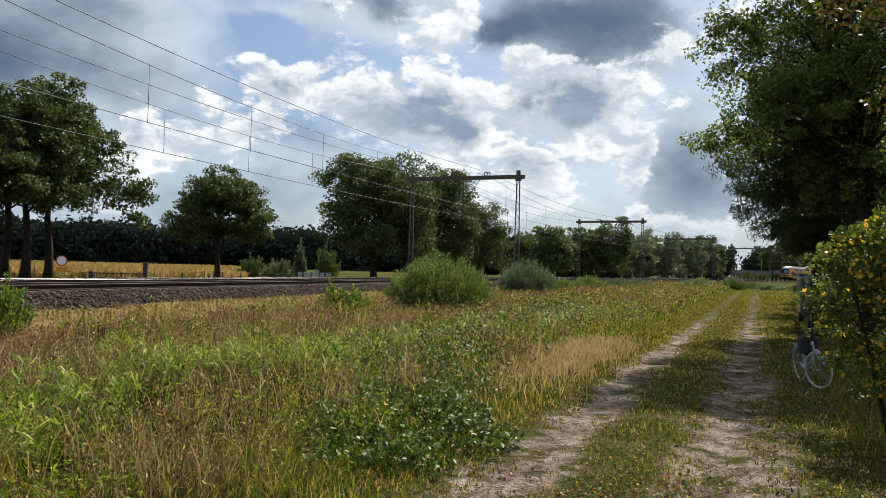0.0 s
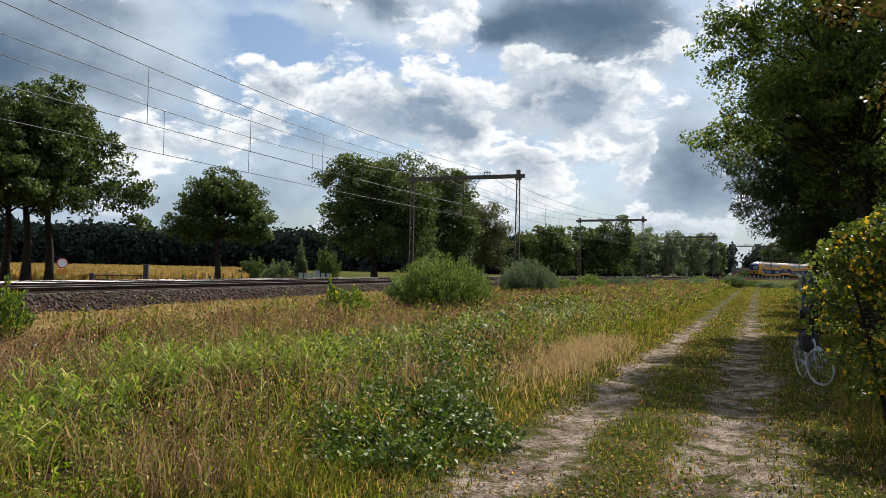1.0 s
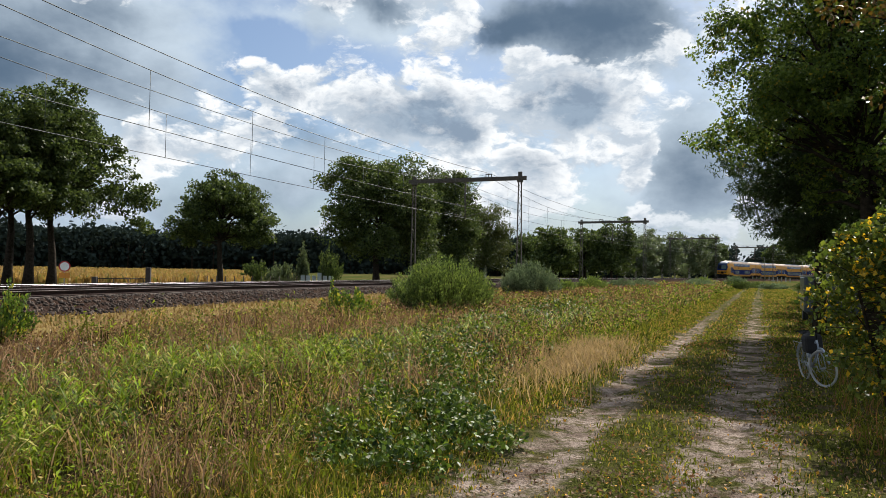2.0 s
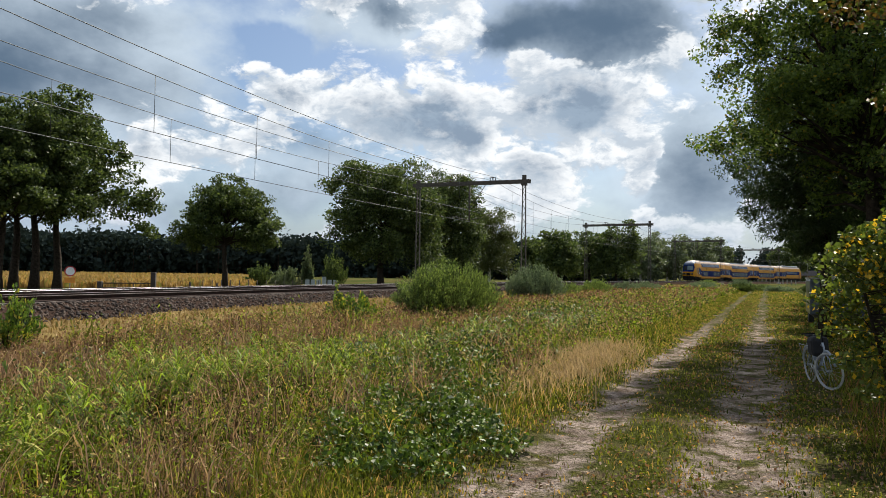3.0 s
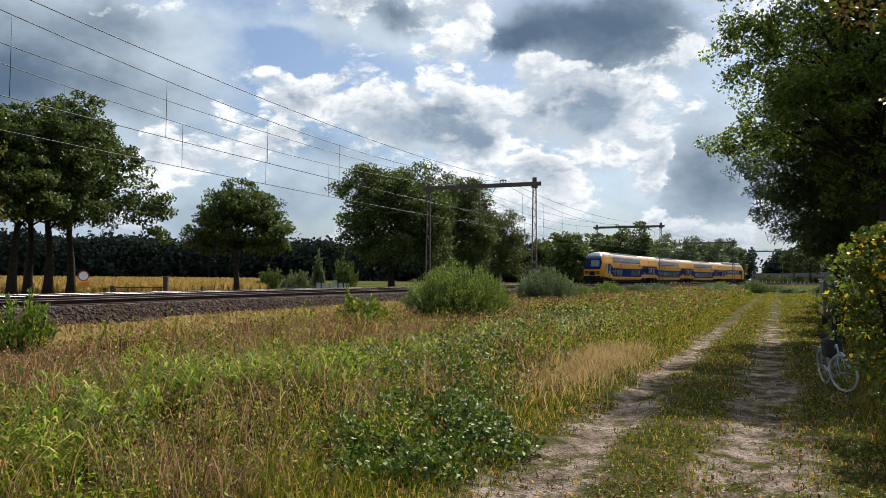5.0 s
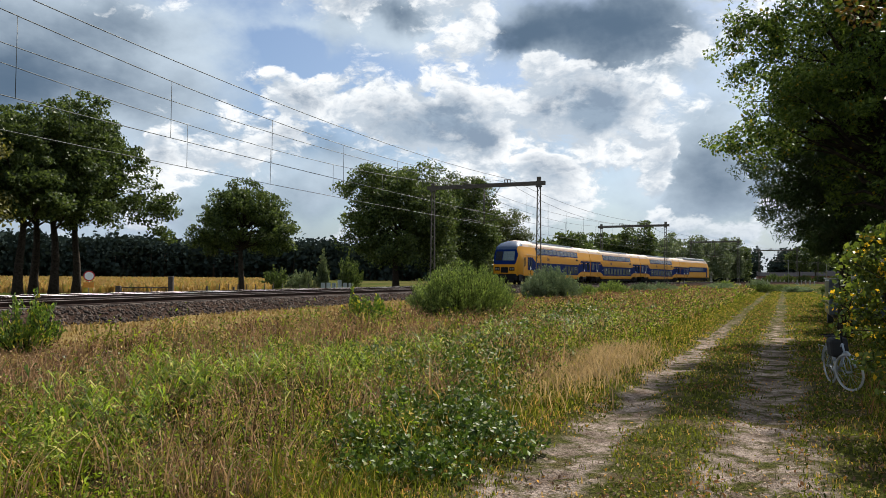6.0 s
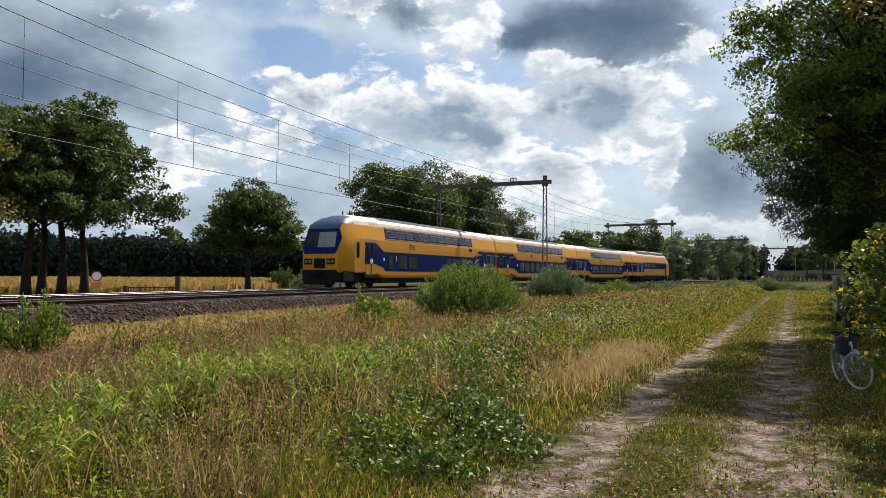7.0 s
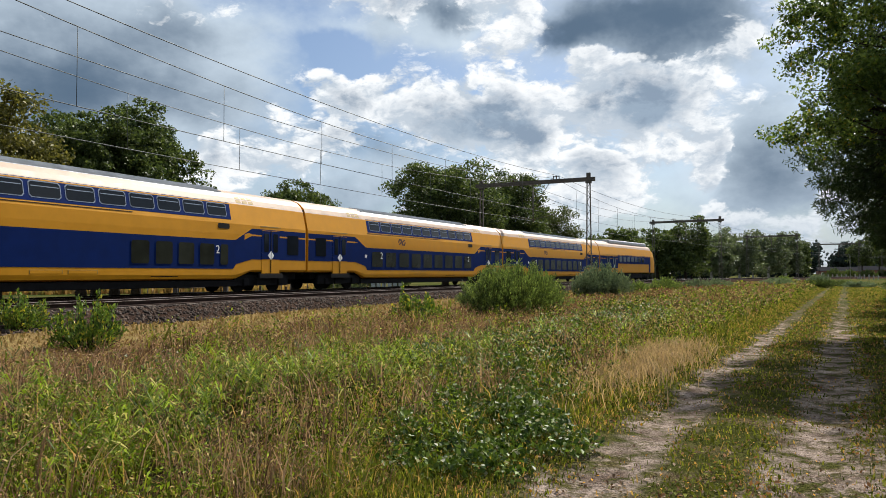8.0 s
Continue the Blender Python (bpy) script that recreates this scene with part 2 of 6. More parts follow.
LOW_GLASS = plain("tinted_glass", (0.022, 0.024, 0.018), 0.2, vary=0.4, scale=0.8, depth=0.0, spec=0.3)
WINDSCREEN = plain("windscreen_glass", (0.075, 0.115, 0.12), 0.08, vary=0.15, depth=0.0, spec=0.8)
SILVER = plain("window_trim", (0.18, 0.22, 0.29), 0.4, 0.3)
WHITE = plain("white_mark", (0.8, 0.8, 0.8), 0.5, vary=0.03)
LAMP_GLASS = plain("lamp_lens", (0.16, 0.15, 0.13), 0.15, vary=0.1)
GRILLE = plain("vent_grille", (0.30, 0.20, 0.05), 0.6, vary=0.3)
RUBBER = plain("tyre_rubber", (0.03, 0.03, 0.03), 0.8)
WHITE_RUBBER = plain("pale_tyre", (0.38, 0.38, 0.37), 0.6, vary=0.1)
CHROME = plain("bright_steel", (0.32, 0.33, 0.35), 0.4, 0.8)
BIKE_PAINT = plain("silver_bike_paint", (0.26, 0.30, 0.36), 0.4, 0.2)
BAG = plain("black_cloth", (0.012, 0.012, 0.014), 0.9)
BRICK = plain("far_brick", (0.17, 0.07, 0.06), 0.9, vary=0.3)
SLATE = plain("far_roof", (0.030, 0.030, 0.034), 1.0, vary=0.2, spec=0.0)
CAR_PAINT = plain("car_paint", (0.050, 0.065, 0.095), 0.3, vary=0.1, coat=0.4)

# ---- the line of the track and the lay of the land ----
FAR_D, HEAD, S_BEND, RADIUS, RAIL_Z = 23.35, radians(24.38), 11.0, 649.0, 0.956
PATH_HEAD = radians(28.7)


def track(s, off, z=RAIL_Z):
    """A point s metres along the far track, off metres to its near side; and the heading there."""
    n = Vector((math.cos(HEAD), -math.sin(HEAD)))
    d = Vector((math.sin(HEAD), math.cos(HEAD)))
    c, h = n * -FAR_D + d * s, HEAD
    if s > S_BEND:
        a = (s - S_BEND) / RADIUS
        c = n * -FAR_D + d * S_BEND + (d * math.sin(a) + n * (1 - math.cos(a))) * RADIUS
        h = HEAD + a
    c = c + Vector((math.cos(h), -math.sin(h))) * off
    return Vector((c.x, c.y, z)), h


def track_off(x, y):
    """How far points lie to the near side of the far track's middle, and along it."""
    n = np.array((math.cos(HEAD), -math.sin(HEAD)))
    d = np.array((math.sin(HEAD), math.cos(HEAD)))
    s = x * d[0] + y * d[1]
    o = x * n[0] + y * n[1] + FAR_D
    cx, cy = n * -FAR_D + d * S_BEND + n * RADIUS
    bend = RADIUS - np.hypot(x - cx, y - cy)
    ang = np.arctan2((x - cx) * d[0] + (y - cy) * d[1], -((x - cx) * n[0] + (y - cy) * n[1]))
    return np.where(s > S_BEND, bend, o), np.where(s > S_BEND, S_BEND + ang * RADIUS, s)


def path_uv(x, y):
    return x * math.sin(PATH_HEAD) + y * math.cos(PATH_HEAD), x * math.cos(PATH_HEAD) - y * math.sin(PATH_HEAD)


def from_uv(u, v):
    return u * math.sin(PATH_HEAD) + v * math.cos(PATH_HEAD), u * math.cos(PATH_HEAD) - v * math.sin(PATH_HEAD)


def smooth(v, a, b):
    t = np.clip((v - a) / (b - a), 0, 1)
    return t * t * (3 - 2 * t)


def wave(x, y, f):
    """Soft pseudo-random waves, -1 to 1."""
    return (np.sin(x * f + 1.3 * np.sin(y * f * 0.7 + 0.5)) + np.sin(y * f * 1.2 + 1.7 * np.sin(x * f * 0.6 + 2.1))) / 2


def ground_z(x, y):
    x, y = np.asarray(x, float), np.asarray(y, float)
    off, s = track_off(x, y)
    u, v = path_uv(x, y)
    bank = smooth(off, 13.0, 8.0) * smooth(off, -9.0, -5.0) * smooth(s, -120, -80) * smooth(s, 420, 330)
    rut = -0.05 * np.exp(-((v + 2.0) / 0.35) ** 2) - 0.05 * np.exp(-((v + 0.25) / 0.35) ** 2)
    rough = 0.035 * wave(x, y, 1.9) + 0.05 * wave(x + 5, y, 0.6) * smooth(v, -3.0, -6.0)
    return bank * 0.40 + (rut + rough * (1 - 0.6 * smooth(np.abs(v + 1), 2.5, 0.5))) * smooth(np.hypot(x, y), 90, 50)


# ---- mesh helpers ----
def mesh_of(name, verts, faces, mats, smooth_it=False, mat_index=None):
    me = bpy.data.meshes.new(name)
    me.from_pydata([tuple(v) for v in verts], [], [tuple(f) for f in faces])
    for m in mats if isinstance(mats, (list, tuple)) else [mats]:
        me.materials.append(m)
    if mat_index is not None:
        me.polygons.foreach_set("material_index", np.asarray(mat_index, np.int32))
    if smooth_it:
        me.polygons.foreach_set("use_smooth", np.ones(len(me.polygons), bool))
    me.update()
    return me


def fast_mesh(name, verts, tris, mat, smooth_it=False):
    """A mesh from arrays of points and triangles."""
    me = bpy.data.meshes.new(name)
    verts, tris = np.asarray(verts, np.float32), np.asarray(tris, np.int32)
    me.vertices.add(len(verts))
    me.vertices.foreach_set("co", verts.ravel())
    me.loops.add(tris.size)
    me.loops.foreach_set("vertex_index", tris.ravel())
    me.polygons.add(len(tris))
    me.polygons.foreach_set("loop_start", np.arange(0, tris.size, 3, dtype=np.int32))
    if smooth_it:
        me.polygons.foreach_set("use_smooth", np.ones(len(tris), bool))
    me.materials.append(mat)
    me.update(calc_edges=True)
    me.validate()
    return me


def put_part(name, me, parent, label=""):
    ob = new(name, me)
    ob.parent = parent
    return tagged(ob, label)


def part(name, bm, mat, parent, label=""):
    me = bpy.data.meshes.new(name)
    bm.to_mesh(me)
    bm.free()
    me.materials.append(mat)
    return put_part(name, me, parent, label)


def box_bm(boxes, bevel=0.0):
    """Boxes (x0, x1, y0, y1, z0, z1) in one bmesh."""
    bm = bmesh.new()
    for x0, x1, y0, y1, z0, z1 in boxes:
        m = Matrix.LocRotScale(((x0 + x1) / 2, (y0 + y1) / 2, (z0 + z1) / 2), None, (x1 - x0, y1 - y0, z1 - z0))
        bmesh.ops.create_cube(bm, size=1, matrix=m)
    if bevel:
        bmesh.ops.bevel(bm, geom=bm.edges[:], offset=bevel, segments=2, affect="EDGES", profile=0.5)
    return bm


def tubes(lines, sides=6):
    """Points and triangles of tapered tubes; lines: lists of (point, radius)."""
    V, F, base = [], [], 0
    for line in lines:
        pts = [Vector(p) for p, _ in line]
        for i, (p, r) in enumerate(line):
            t = (pts[min(i + 1, len(pts) - 1)] - pts[max(i - 1, 0)]).normalized()
            a = t.cross(Vector((0, 0, 1)) if abs(t.z) < 0.9 else Vector((1, 0, 0))).normalized()
            b = t.cross(a)
            for k in range(sides):
                w = 2 * math.pi * k / sides
                V.append(tuple(pts[i] + (a * math.cos(w) + b * math.sin(w)) * r))
        for i in range(len(line) - 1):
            for k in range(sides):
                q = base + i * sides + k, base + i * sides + (k + 1) % sides
                F += [(q[0], q[1], q[1] + sides), (q[0], q[1] + sides, q[0] + sides)]
        for ring, flip in ((base, True), (base + (len(line) - 1) * sides, False)):
            for k in range(1, sides - 1):
                F.append((ring, ring + k + 1, ring + k) if flip else (ring, ring + k, ring + k + 1))
        base += len(line) * sides
    return V, F


def tube_mesh(name, lines, mat, sides=6):
    v, f = tubes(lines, sides)
    return fast_mesh(name, v, f, mat, True)


def frames_for(rng, n, up=0.0):
    """Random right-handed axes, long axis first; up tilts the leaf's face to the sky."""
    a = rng.normal(size=(n, 3))
    a /= np.linalg.norm(a, axis=1)[:, None] + 1e-9
    b = rng.normal(size=(n, 3)) + np.array((0, 0, up))
    c = np.cross(a, b)
    c /= np.linalg.norm(c, axis=1)[:, None] + 1e-9
    return a, np.cross(c, a), c


def leaf_arrays(rng, centers, size, wide=0.55, up=0.8, hang=0.0, along=None):
    """Folded pointed leaves, two triangles each, at the centers; along: directions that the leaves follow loosely."""
    n = len(centers)
    a, b, c = frames_for(rng, n, up)
    a[:, 2] -= hang
    if along is not None:
        a = a * 0.75 + along
        c = np.cross(a, b)
        c /= np.linalg.norm(c, axis=1)[:, None] + 1e-9
    a /= np.linalg.norm(a, axis=1)[:, None]
    L = (size * rng.uniform(0.65, 1.3, n))[:, None]
    p0 = centers - a * L * 0.5
    p2 = centers + a * L * 0.5
    mid = centers + b * L * 0.12
    p1, p3 = mid + c * L * wide * 0.5, mid - c * L * wide * 0.5
    verts = np.stack([p0, p1, p2, p3], 1).reshape(-1, 3)
    i = np.arange(n)[:, None] * 4
    tris = np.concatenate([i + np.array([[0, 1, 2]]), i + np.array([[0, 2, 3]])], 1).reshape(-1, 3)
    return verts, tris


def blade_arrays(rng, x, y, z, height, width, lean=0.35, head=0.0):
    """Bent grass blades of three triangles; head: a seed head at the tip."""
    n = len(x)
    az, face = rng.uniform(0, 2 * np.pi, n), rng.uniform(0, np.pi, n)
    out = height * lean * rng.uniform(0.2, 1.5, n)
    dx, dy = np.cos(az), np.sin(az)
    wx, wy = np.cos(face) * width / 2, np.sin(face) * width / 2
    k = 0.55
    mx, my, mz = x + dx * out * 0.3, y + dy * out * 0.3, z + height * k
    tz = z + height * np.sqrt(np.clip(1 - (out / height) ** 2 * 0.5, 0.15, 1))
    mw = 0.85 + head
    P = np.stack([np.stack([x - wx, y - wy, z - 0.02], 1), np.stack([x + wx, y + wy, z - 0.02], 1),
                  np.stack([mx - wx * mw, my - wy * mw, mz], 1), np.stack([mx + wx * mw, my + wy * mw, mz], 1),
                  np.stack([x + dx * out, y + dy * out, tz], 1)], 1).reshape(-1, 3)
    i = np.arange(n)[:, None] * 5
    T = np.concatenate([i + np.array([[0, 1, 3]]), i + np.array([[0, 3, 2]]), i + np.array([[2, 3, 4]])], 1).reshape(-1, 3)
    return P, T


def arching_arrays(rng, x, y, z, az, length, width):
    """Leaves that leave a stem, rise, and hang over at the tip."""
    dx, dy = np.cos(az), np.sin(az)
    wx, wy = -dy * width / 2, dx * width / 2
    rise, drop = rng.uniform(0.15, 0.55, len(x)) * length, rng.uniform(-0.15, 0.45, len(x)) * length
    mx, my, mz = x + dx * length * 0.45, y + dy * length * 0.45, z + rise
    P = np.stack([np.stack([x - wx * 0.4, y - wy * 0.4, z], 1), np.stack([x + wx * 0.4, y + wy * 0.4, z], 1),
                  np.stack([mx - wx, my - wy, mz], 1), np.stack([mx + wx, my + wy, mz], 1),
                  np.stack([x + dx * length, y + dy * length, mz - drop], 1)], 1).reshape(-1, 3)
    i = np.arange(len(x))[:, None] * 5
    T = np.concatenate([i + np.array([[0, 1, 3]]), i + np.array([[0, 3, 2]]), i + np.array([[2, 3, 4]])], 1).reshape(-1, 3)
    return P, T


def scatter(rng, n, r0, r1, a0, a1, power=1.3):
    """Points round the origin, thinning with distance; angles in degrees right of +y."""
    e = 2 - power
    r = (r0 ** e + rng.uniform(0, 1, n) * (r1 ** e - r0 ** e)) ** (1 / e)
    a = np.radians(rng.uniform(a0, a1, n))
    return r * np.sin(a), r * np.cos(a), r


# ---- trees ----
def lobe_points(rng, lobes, n):
    w = np.array([l[3] * l[4] * l[5] for l in lobes]) ** 0.65
    pick = rng.choice(len(lobes), n, p=w / w.sum())
    d = rng.normal(size=(n, 3))
    d /= np.linalg.norm(d, axis=1)[:, None]
    d *= (rng.uniform(0, 1, n) ** 0.36)[:, None]
    L = np.array(lobes)
    return L[pick, :3] + d * L[pick, 3:6]


def tree(name, x, y, lobes, trunk_r, clumps, per, leaf, leaf_mat, bark, seed, label, category="tree", spread=0.55, limbs=26,
         trunk_top=0.55, wide=0.6, hang=0.0, lean=(0, 0), group="", up=0.6, stems=1, z=None):
    """A tree: tapered trunk with limbs, and a crown of leaves in clumps. Lobes are relative to the foot."""
    rng = np.random.default_rng(seed)
    z = float(ground_z(x, y)) - 0.05 if z is None else z
    root = new(name)
    root.location = (x, y, z)
    tagged(root, label, category, group)
    C = lobe_points(rng, lobes, clumps)
    top = max(l[2] + l[5] for l in lobes)
    lines = []
    spine = [(0, 0, 0)]
    for st in range(stems):
        ang = 2 * math.pi * st / stems
        ox, oy = (0.0, 0.0) if stems == 1 else (0.25 * math.cos(ang), 0.25 * math.sin(ang))
        H = top * trunk_top
        pts = []
        for i in range(7):
            k = i / 6
            wob = trunk_r * 0.8 * math.sin(k * 5 + seed)
            pts.append(((ox * (1 + 2 * k) + lean[0] * k + wob * k, oy * (1 + 2 * k) + lean[1] * k + wob * 0.6 * k, H * k), trunk_r * (1.25 if i == 0 else 1) * (1 - 0.68 * k)))
        lines.append(pts)
        spine = pts if st == 0 else spine
    ends = C[rng.permutation(clumps)[:limbs]]
    for e in ends:
        k = np.clip(0.25 + 0.65 * (e[2] / top) * rng.uniform(0.6, 1.0) / trunk_top, 0.30, 0.98)
        i = min(5, int(k * 6))
        st_line = lines[int(rng.integers(stems))]
        a, b = Vector(st_line[i][0]), Vector(st_line[i + 1][0])
        s = a.lerp(b, k * 6 - i)
        r0 = trunk_r * (1 - 0.68 * k) * 0.5
        e = Vector(e)
        mid = s.lerp(e, 0.5) + Vector((0, 0, (e - s).length * rng.uniform(-0.02, 0.14)))
        q = s.lerp(mid, 0.5) + Vector(rng.normal(0, 0.05, 3) * (e - s).length)
        lines.append([(s, r0), (q, r0 * 0.75), (mid, r0 * 0.5), (e, max(0.006, r0 * 0.14))])
    put_part("trunk", tube_mesh(name + "_trunk", lines, bark, 6), root)
    n = clumps * per
    ball = rng.normal(size=(n, 3))
    ball *= (rng.uniform(0, 1, n) ** 0.4 / np.linalg.norm(ball, axis=1))[:, None]
    reach = np.repeat(rng.uniform(0.7, 1.5, clumps), per)[:, None]
    P = np.repeat(C, per, axis=0) + ball * spread * 1.35 * np.array((1, 1, 0.6)) * reach
    P[:, 2] = np.maximum(P[:, 2], 0.05)
    v, t = leaf_arrays(rng, P, leaf, wide, up, hang)
    put_part("crown", fast_mesh(name + "_crown", v, t, leaf_mat), root)
    return root

# ---- ground ----
def ground_material(n):
    p = obj_coords(n)
    wob = n.noise(p, 0.9, 5.0, 0.65)
    wob = n.math("MULTIPLY", n.math("SUBTRACT", wob, 0.5), 1.1)
    v = n.add("ShaderNodeVectorMath", {0: p, 1: (math.cos(PATH_HEAD), -math.sin(PATH_HEAD), 0)}, operation="DOT_PRODUCT").outputs["Value"]
    vv = n.math("ADD", v, wob)

    def band(mid, half, soft):
        return n.ramp(n.math("ABSOLUTE", n.math("SUBTRACT", vv, mid)), half + soft, half)
    ruts = n.math("MAXIMUM", band(-2.0, 0.20, 0.36), band(-0.22, 0.32, 0.36))
    fine = n.noise(p, 22.0, 6.0, 0.7)
    patch = n.noise(p, 1.4, 5.0, 0.6)
    pebble = n.add("ShaderNodeTexVoronoi", {"Vector": p, "Scale": 34.0}).outputs["Distance"]
    sand = n.mix(n.ramp(patch, 0.3, 0.7), (0.118, 0.084, 0.065), (0.48, 0.39, 0.335))
    sand = n.mix(n.ramp(fine, 0.48, 0.62, 0.0, 0.75), sand, (0.075, 0.052, 0.038))
    soil = n.mix(n.ramp(fine, 0.35, 0.65), (0.075, 0.055, 0.035), (0.15, 0.12, 0.06))
    moss = n.mix(n.ramp(fine, 0.3, 0.7), (0.030, 0.034, 0.010), (0.095, 0.100, 0.028))
    turf = n.mix(n.ramp(patch, 0.46, 0.66), moss, soil)
    far = n.mix(n.ramp(n.noise(p, 0.12, 4.0), 0.4, 0.6), (0.050, 0.066, 0.018), (0.10, 0.085, 0.034))
    dist = n.add("ShaderNodeVectorMath", {0: p}, operation="LENGTH").outputs["Value"]
    turf = n.mix(n.ramp(dist, 30, 70), turf, far)
    # soil and litter under the weeds, darkened to deepen the shade between plants
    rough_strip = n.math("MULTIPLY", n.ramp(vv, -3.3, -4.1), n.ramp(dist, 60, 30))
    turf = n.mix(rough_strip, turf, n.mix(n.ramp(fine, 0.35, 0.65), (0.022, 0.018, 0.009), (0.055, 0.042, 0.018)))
    # dry short grass beside the ballast, on the straight and round the bend
    across = n.add("ShaderNodeVectorMath", {0: p, 1: (math.cos(HEAD), -math.sin(HEAD), 0)}, operation="DOT_PRODUCT").outputs["Value"]
    ahead = n.add("ShaderNodeVectorMath", {0: p, 1: (math.sin(HEAD), math.cos(HEAD), 0)}, operation="DOT_PRODUCT").outputs["Value"]
    past = n.math("MAXIMUM", n.math("SUBTRACT", ahead, S_BEND), 0.0)
    off = n.math("SUBTRACT", n.math("ADD", across, FAR_D), n.math("DIVIDE", n.math("MULTIPLY", past, past), 2 * RADIUS))
    off = n.math("ADD", off, n.math("MULTIPLY", wob, 0.7))
    dry = n.math("MULTIPLY", n.ramp(off, 11.6, 10.4), n.math("MULTIPLY", n.ramp(off, 6.2, 6.8), n.ramp(dist, 140, 70)))
    hay = n.mix(n.ramp(fine, 0.35, 0.65), (0.13, 0.085, 0.036), (0.29, 0.20, 0.085))
    hay = n.mix(n.ramp(patch, 0.48, 0.62, 0.0, 0.6), hay, (0.26, 0.20, 0.075))
    turf = n.mix(dry, turf, hay)
    near_path = n.math("MULTIPLY", ruts, n.ramp(dist, 170, 60))
    broken = n.math("MULTIPLY", near_path, n.ramp(n.math("SUBTRACT", n.noise(p, 2.6, 6.0, 0.72), n.ramp(dist, 16, 45, 0.0, 0.09)), 0.40, 0.55))
    col = n.mix(broken, turf, sand)
    h = n.math("ADD", fine, n.math("MULTIPLY", pebble, 0.5))
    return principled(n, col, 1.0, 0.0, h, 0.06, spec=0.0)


def build_ground():
    k = np.linspace(-1, 1, 261)
    g = np.sinh(k * 7.2) / math.sinh(7.2) * 2600
    gx, gy = np.meshgrid(g + 2.0, g + 9.0)
    V = np.stack([gx, gy, ground_z(gx, gy)], -1).reshape(-1, 3)
    m = len(k)
    i = (np.arange(m - 1)[:, None] * m + np.arange(m - 1)).ravel()
    T = np.concatenate([np.stack([i, i + 1, i + m + 1], 1), np.stack([i, i + m + 1, i + m], 1)])
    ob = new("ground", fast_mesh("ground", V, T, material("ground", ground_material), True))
    tagged(ob, "sandy farm track with two ruts through rough grass", "ground", kind="structure")


build_ground()


# ---- the railway ----
def along(s0, s1, step):
    return np.arange(s0, s1 + step * 0.5, step)


def sweep(profile, ss, off, z, mat, name, close=True):
    """A profile (across, up) carried along the track."""
    V, F, k = [], [], len(profile)
    for s in ss:
        c, h = track(s, off, z)
        n = Vector((math.cos(h), -math.sin(h), 0))
        V += [c + n * a + Vector((0, 0, b)) for a, b in profile]
    for i in range(len(ss) - 1):
        for j in range(k if close else k - 1):
            a, b = i * k + j, i * k + (j + 1) % k
            F.append((a, a + k, b + k, b))
    return mesh_of(name, V, F, mat)


def ballast_material(n):
    p = obj_coords(n)
    vor = n.add("ShaderNodeTexVoronoi", {"Vector": p, "Scale": 16.0})
    col = n.mix(n.add("ShaderNodeSeparateColor", {0: vor.outputs["Color"]}).outputs[0], (0.020, 0.015, 0.013), (0.070, 0.055, 0.048))
    col = n.mix(n.ramp(n.noise(p, 0.7, 4.0), 0.4, 0.7, 0.0, 0.5), col, (0.10, 0.065, 0.045))
    col = n.mix(n.ramp(n.noise(p, 5.0, 5.0, 0.7), 0.3, 0.7, 0.2, 0.75), col, (0.038, 0.021, 0.015))
    return principled(n, col, 0.95, 0.0, vor.outputs["Distance"], 0.05, spec=0.0)


def stone_material(n):
    r = n.add("ShaderNodeNewGeometry").outputs["Random Per Island"]
    col = n.mix(r, (0.014, 0.009, 0.007), (0.095, 0.067, 0.052))
    return principled(n, col, 0.9, 0.0, n.noise(obj_coords(n), 60.0), 0.01, spec=0.3)


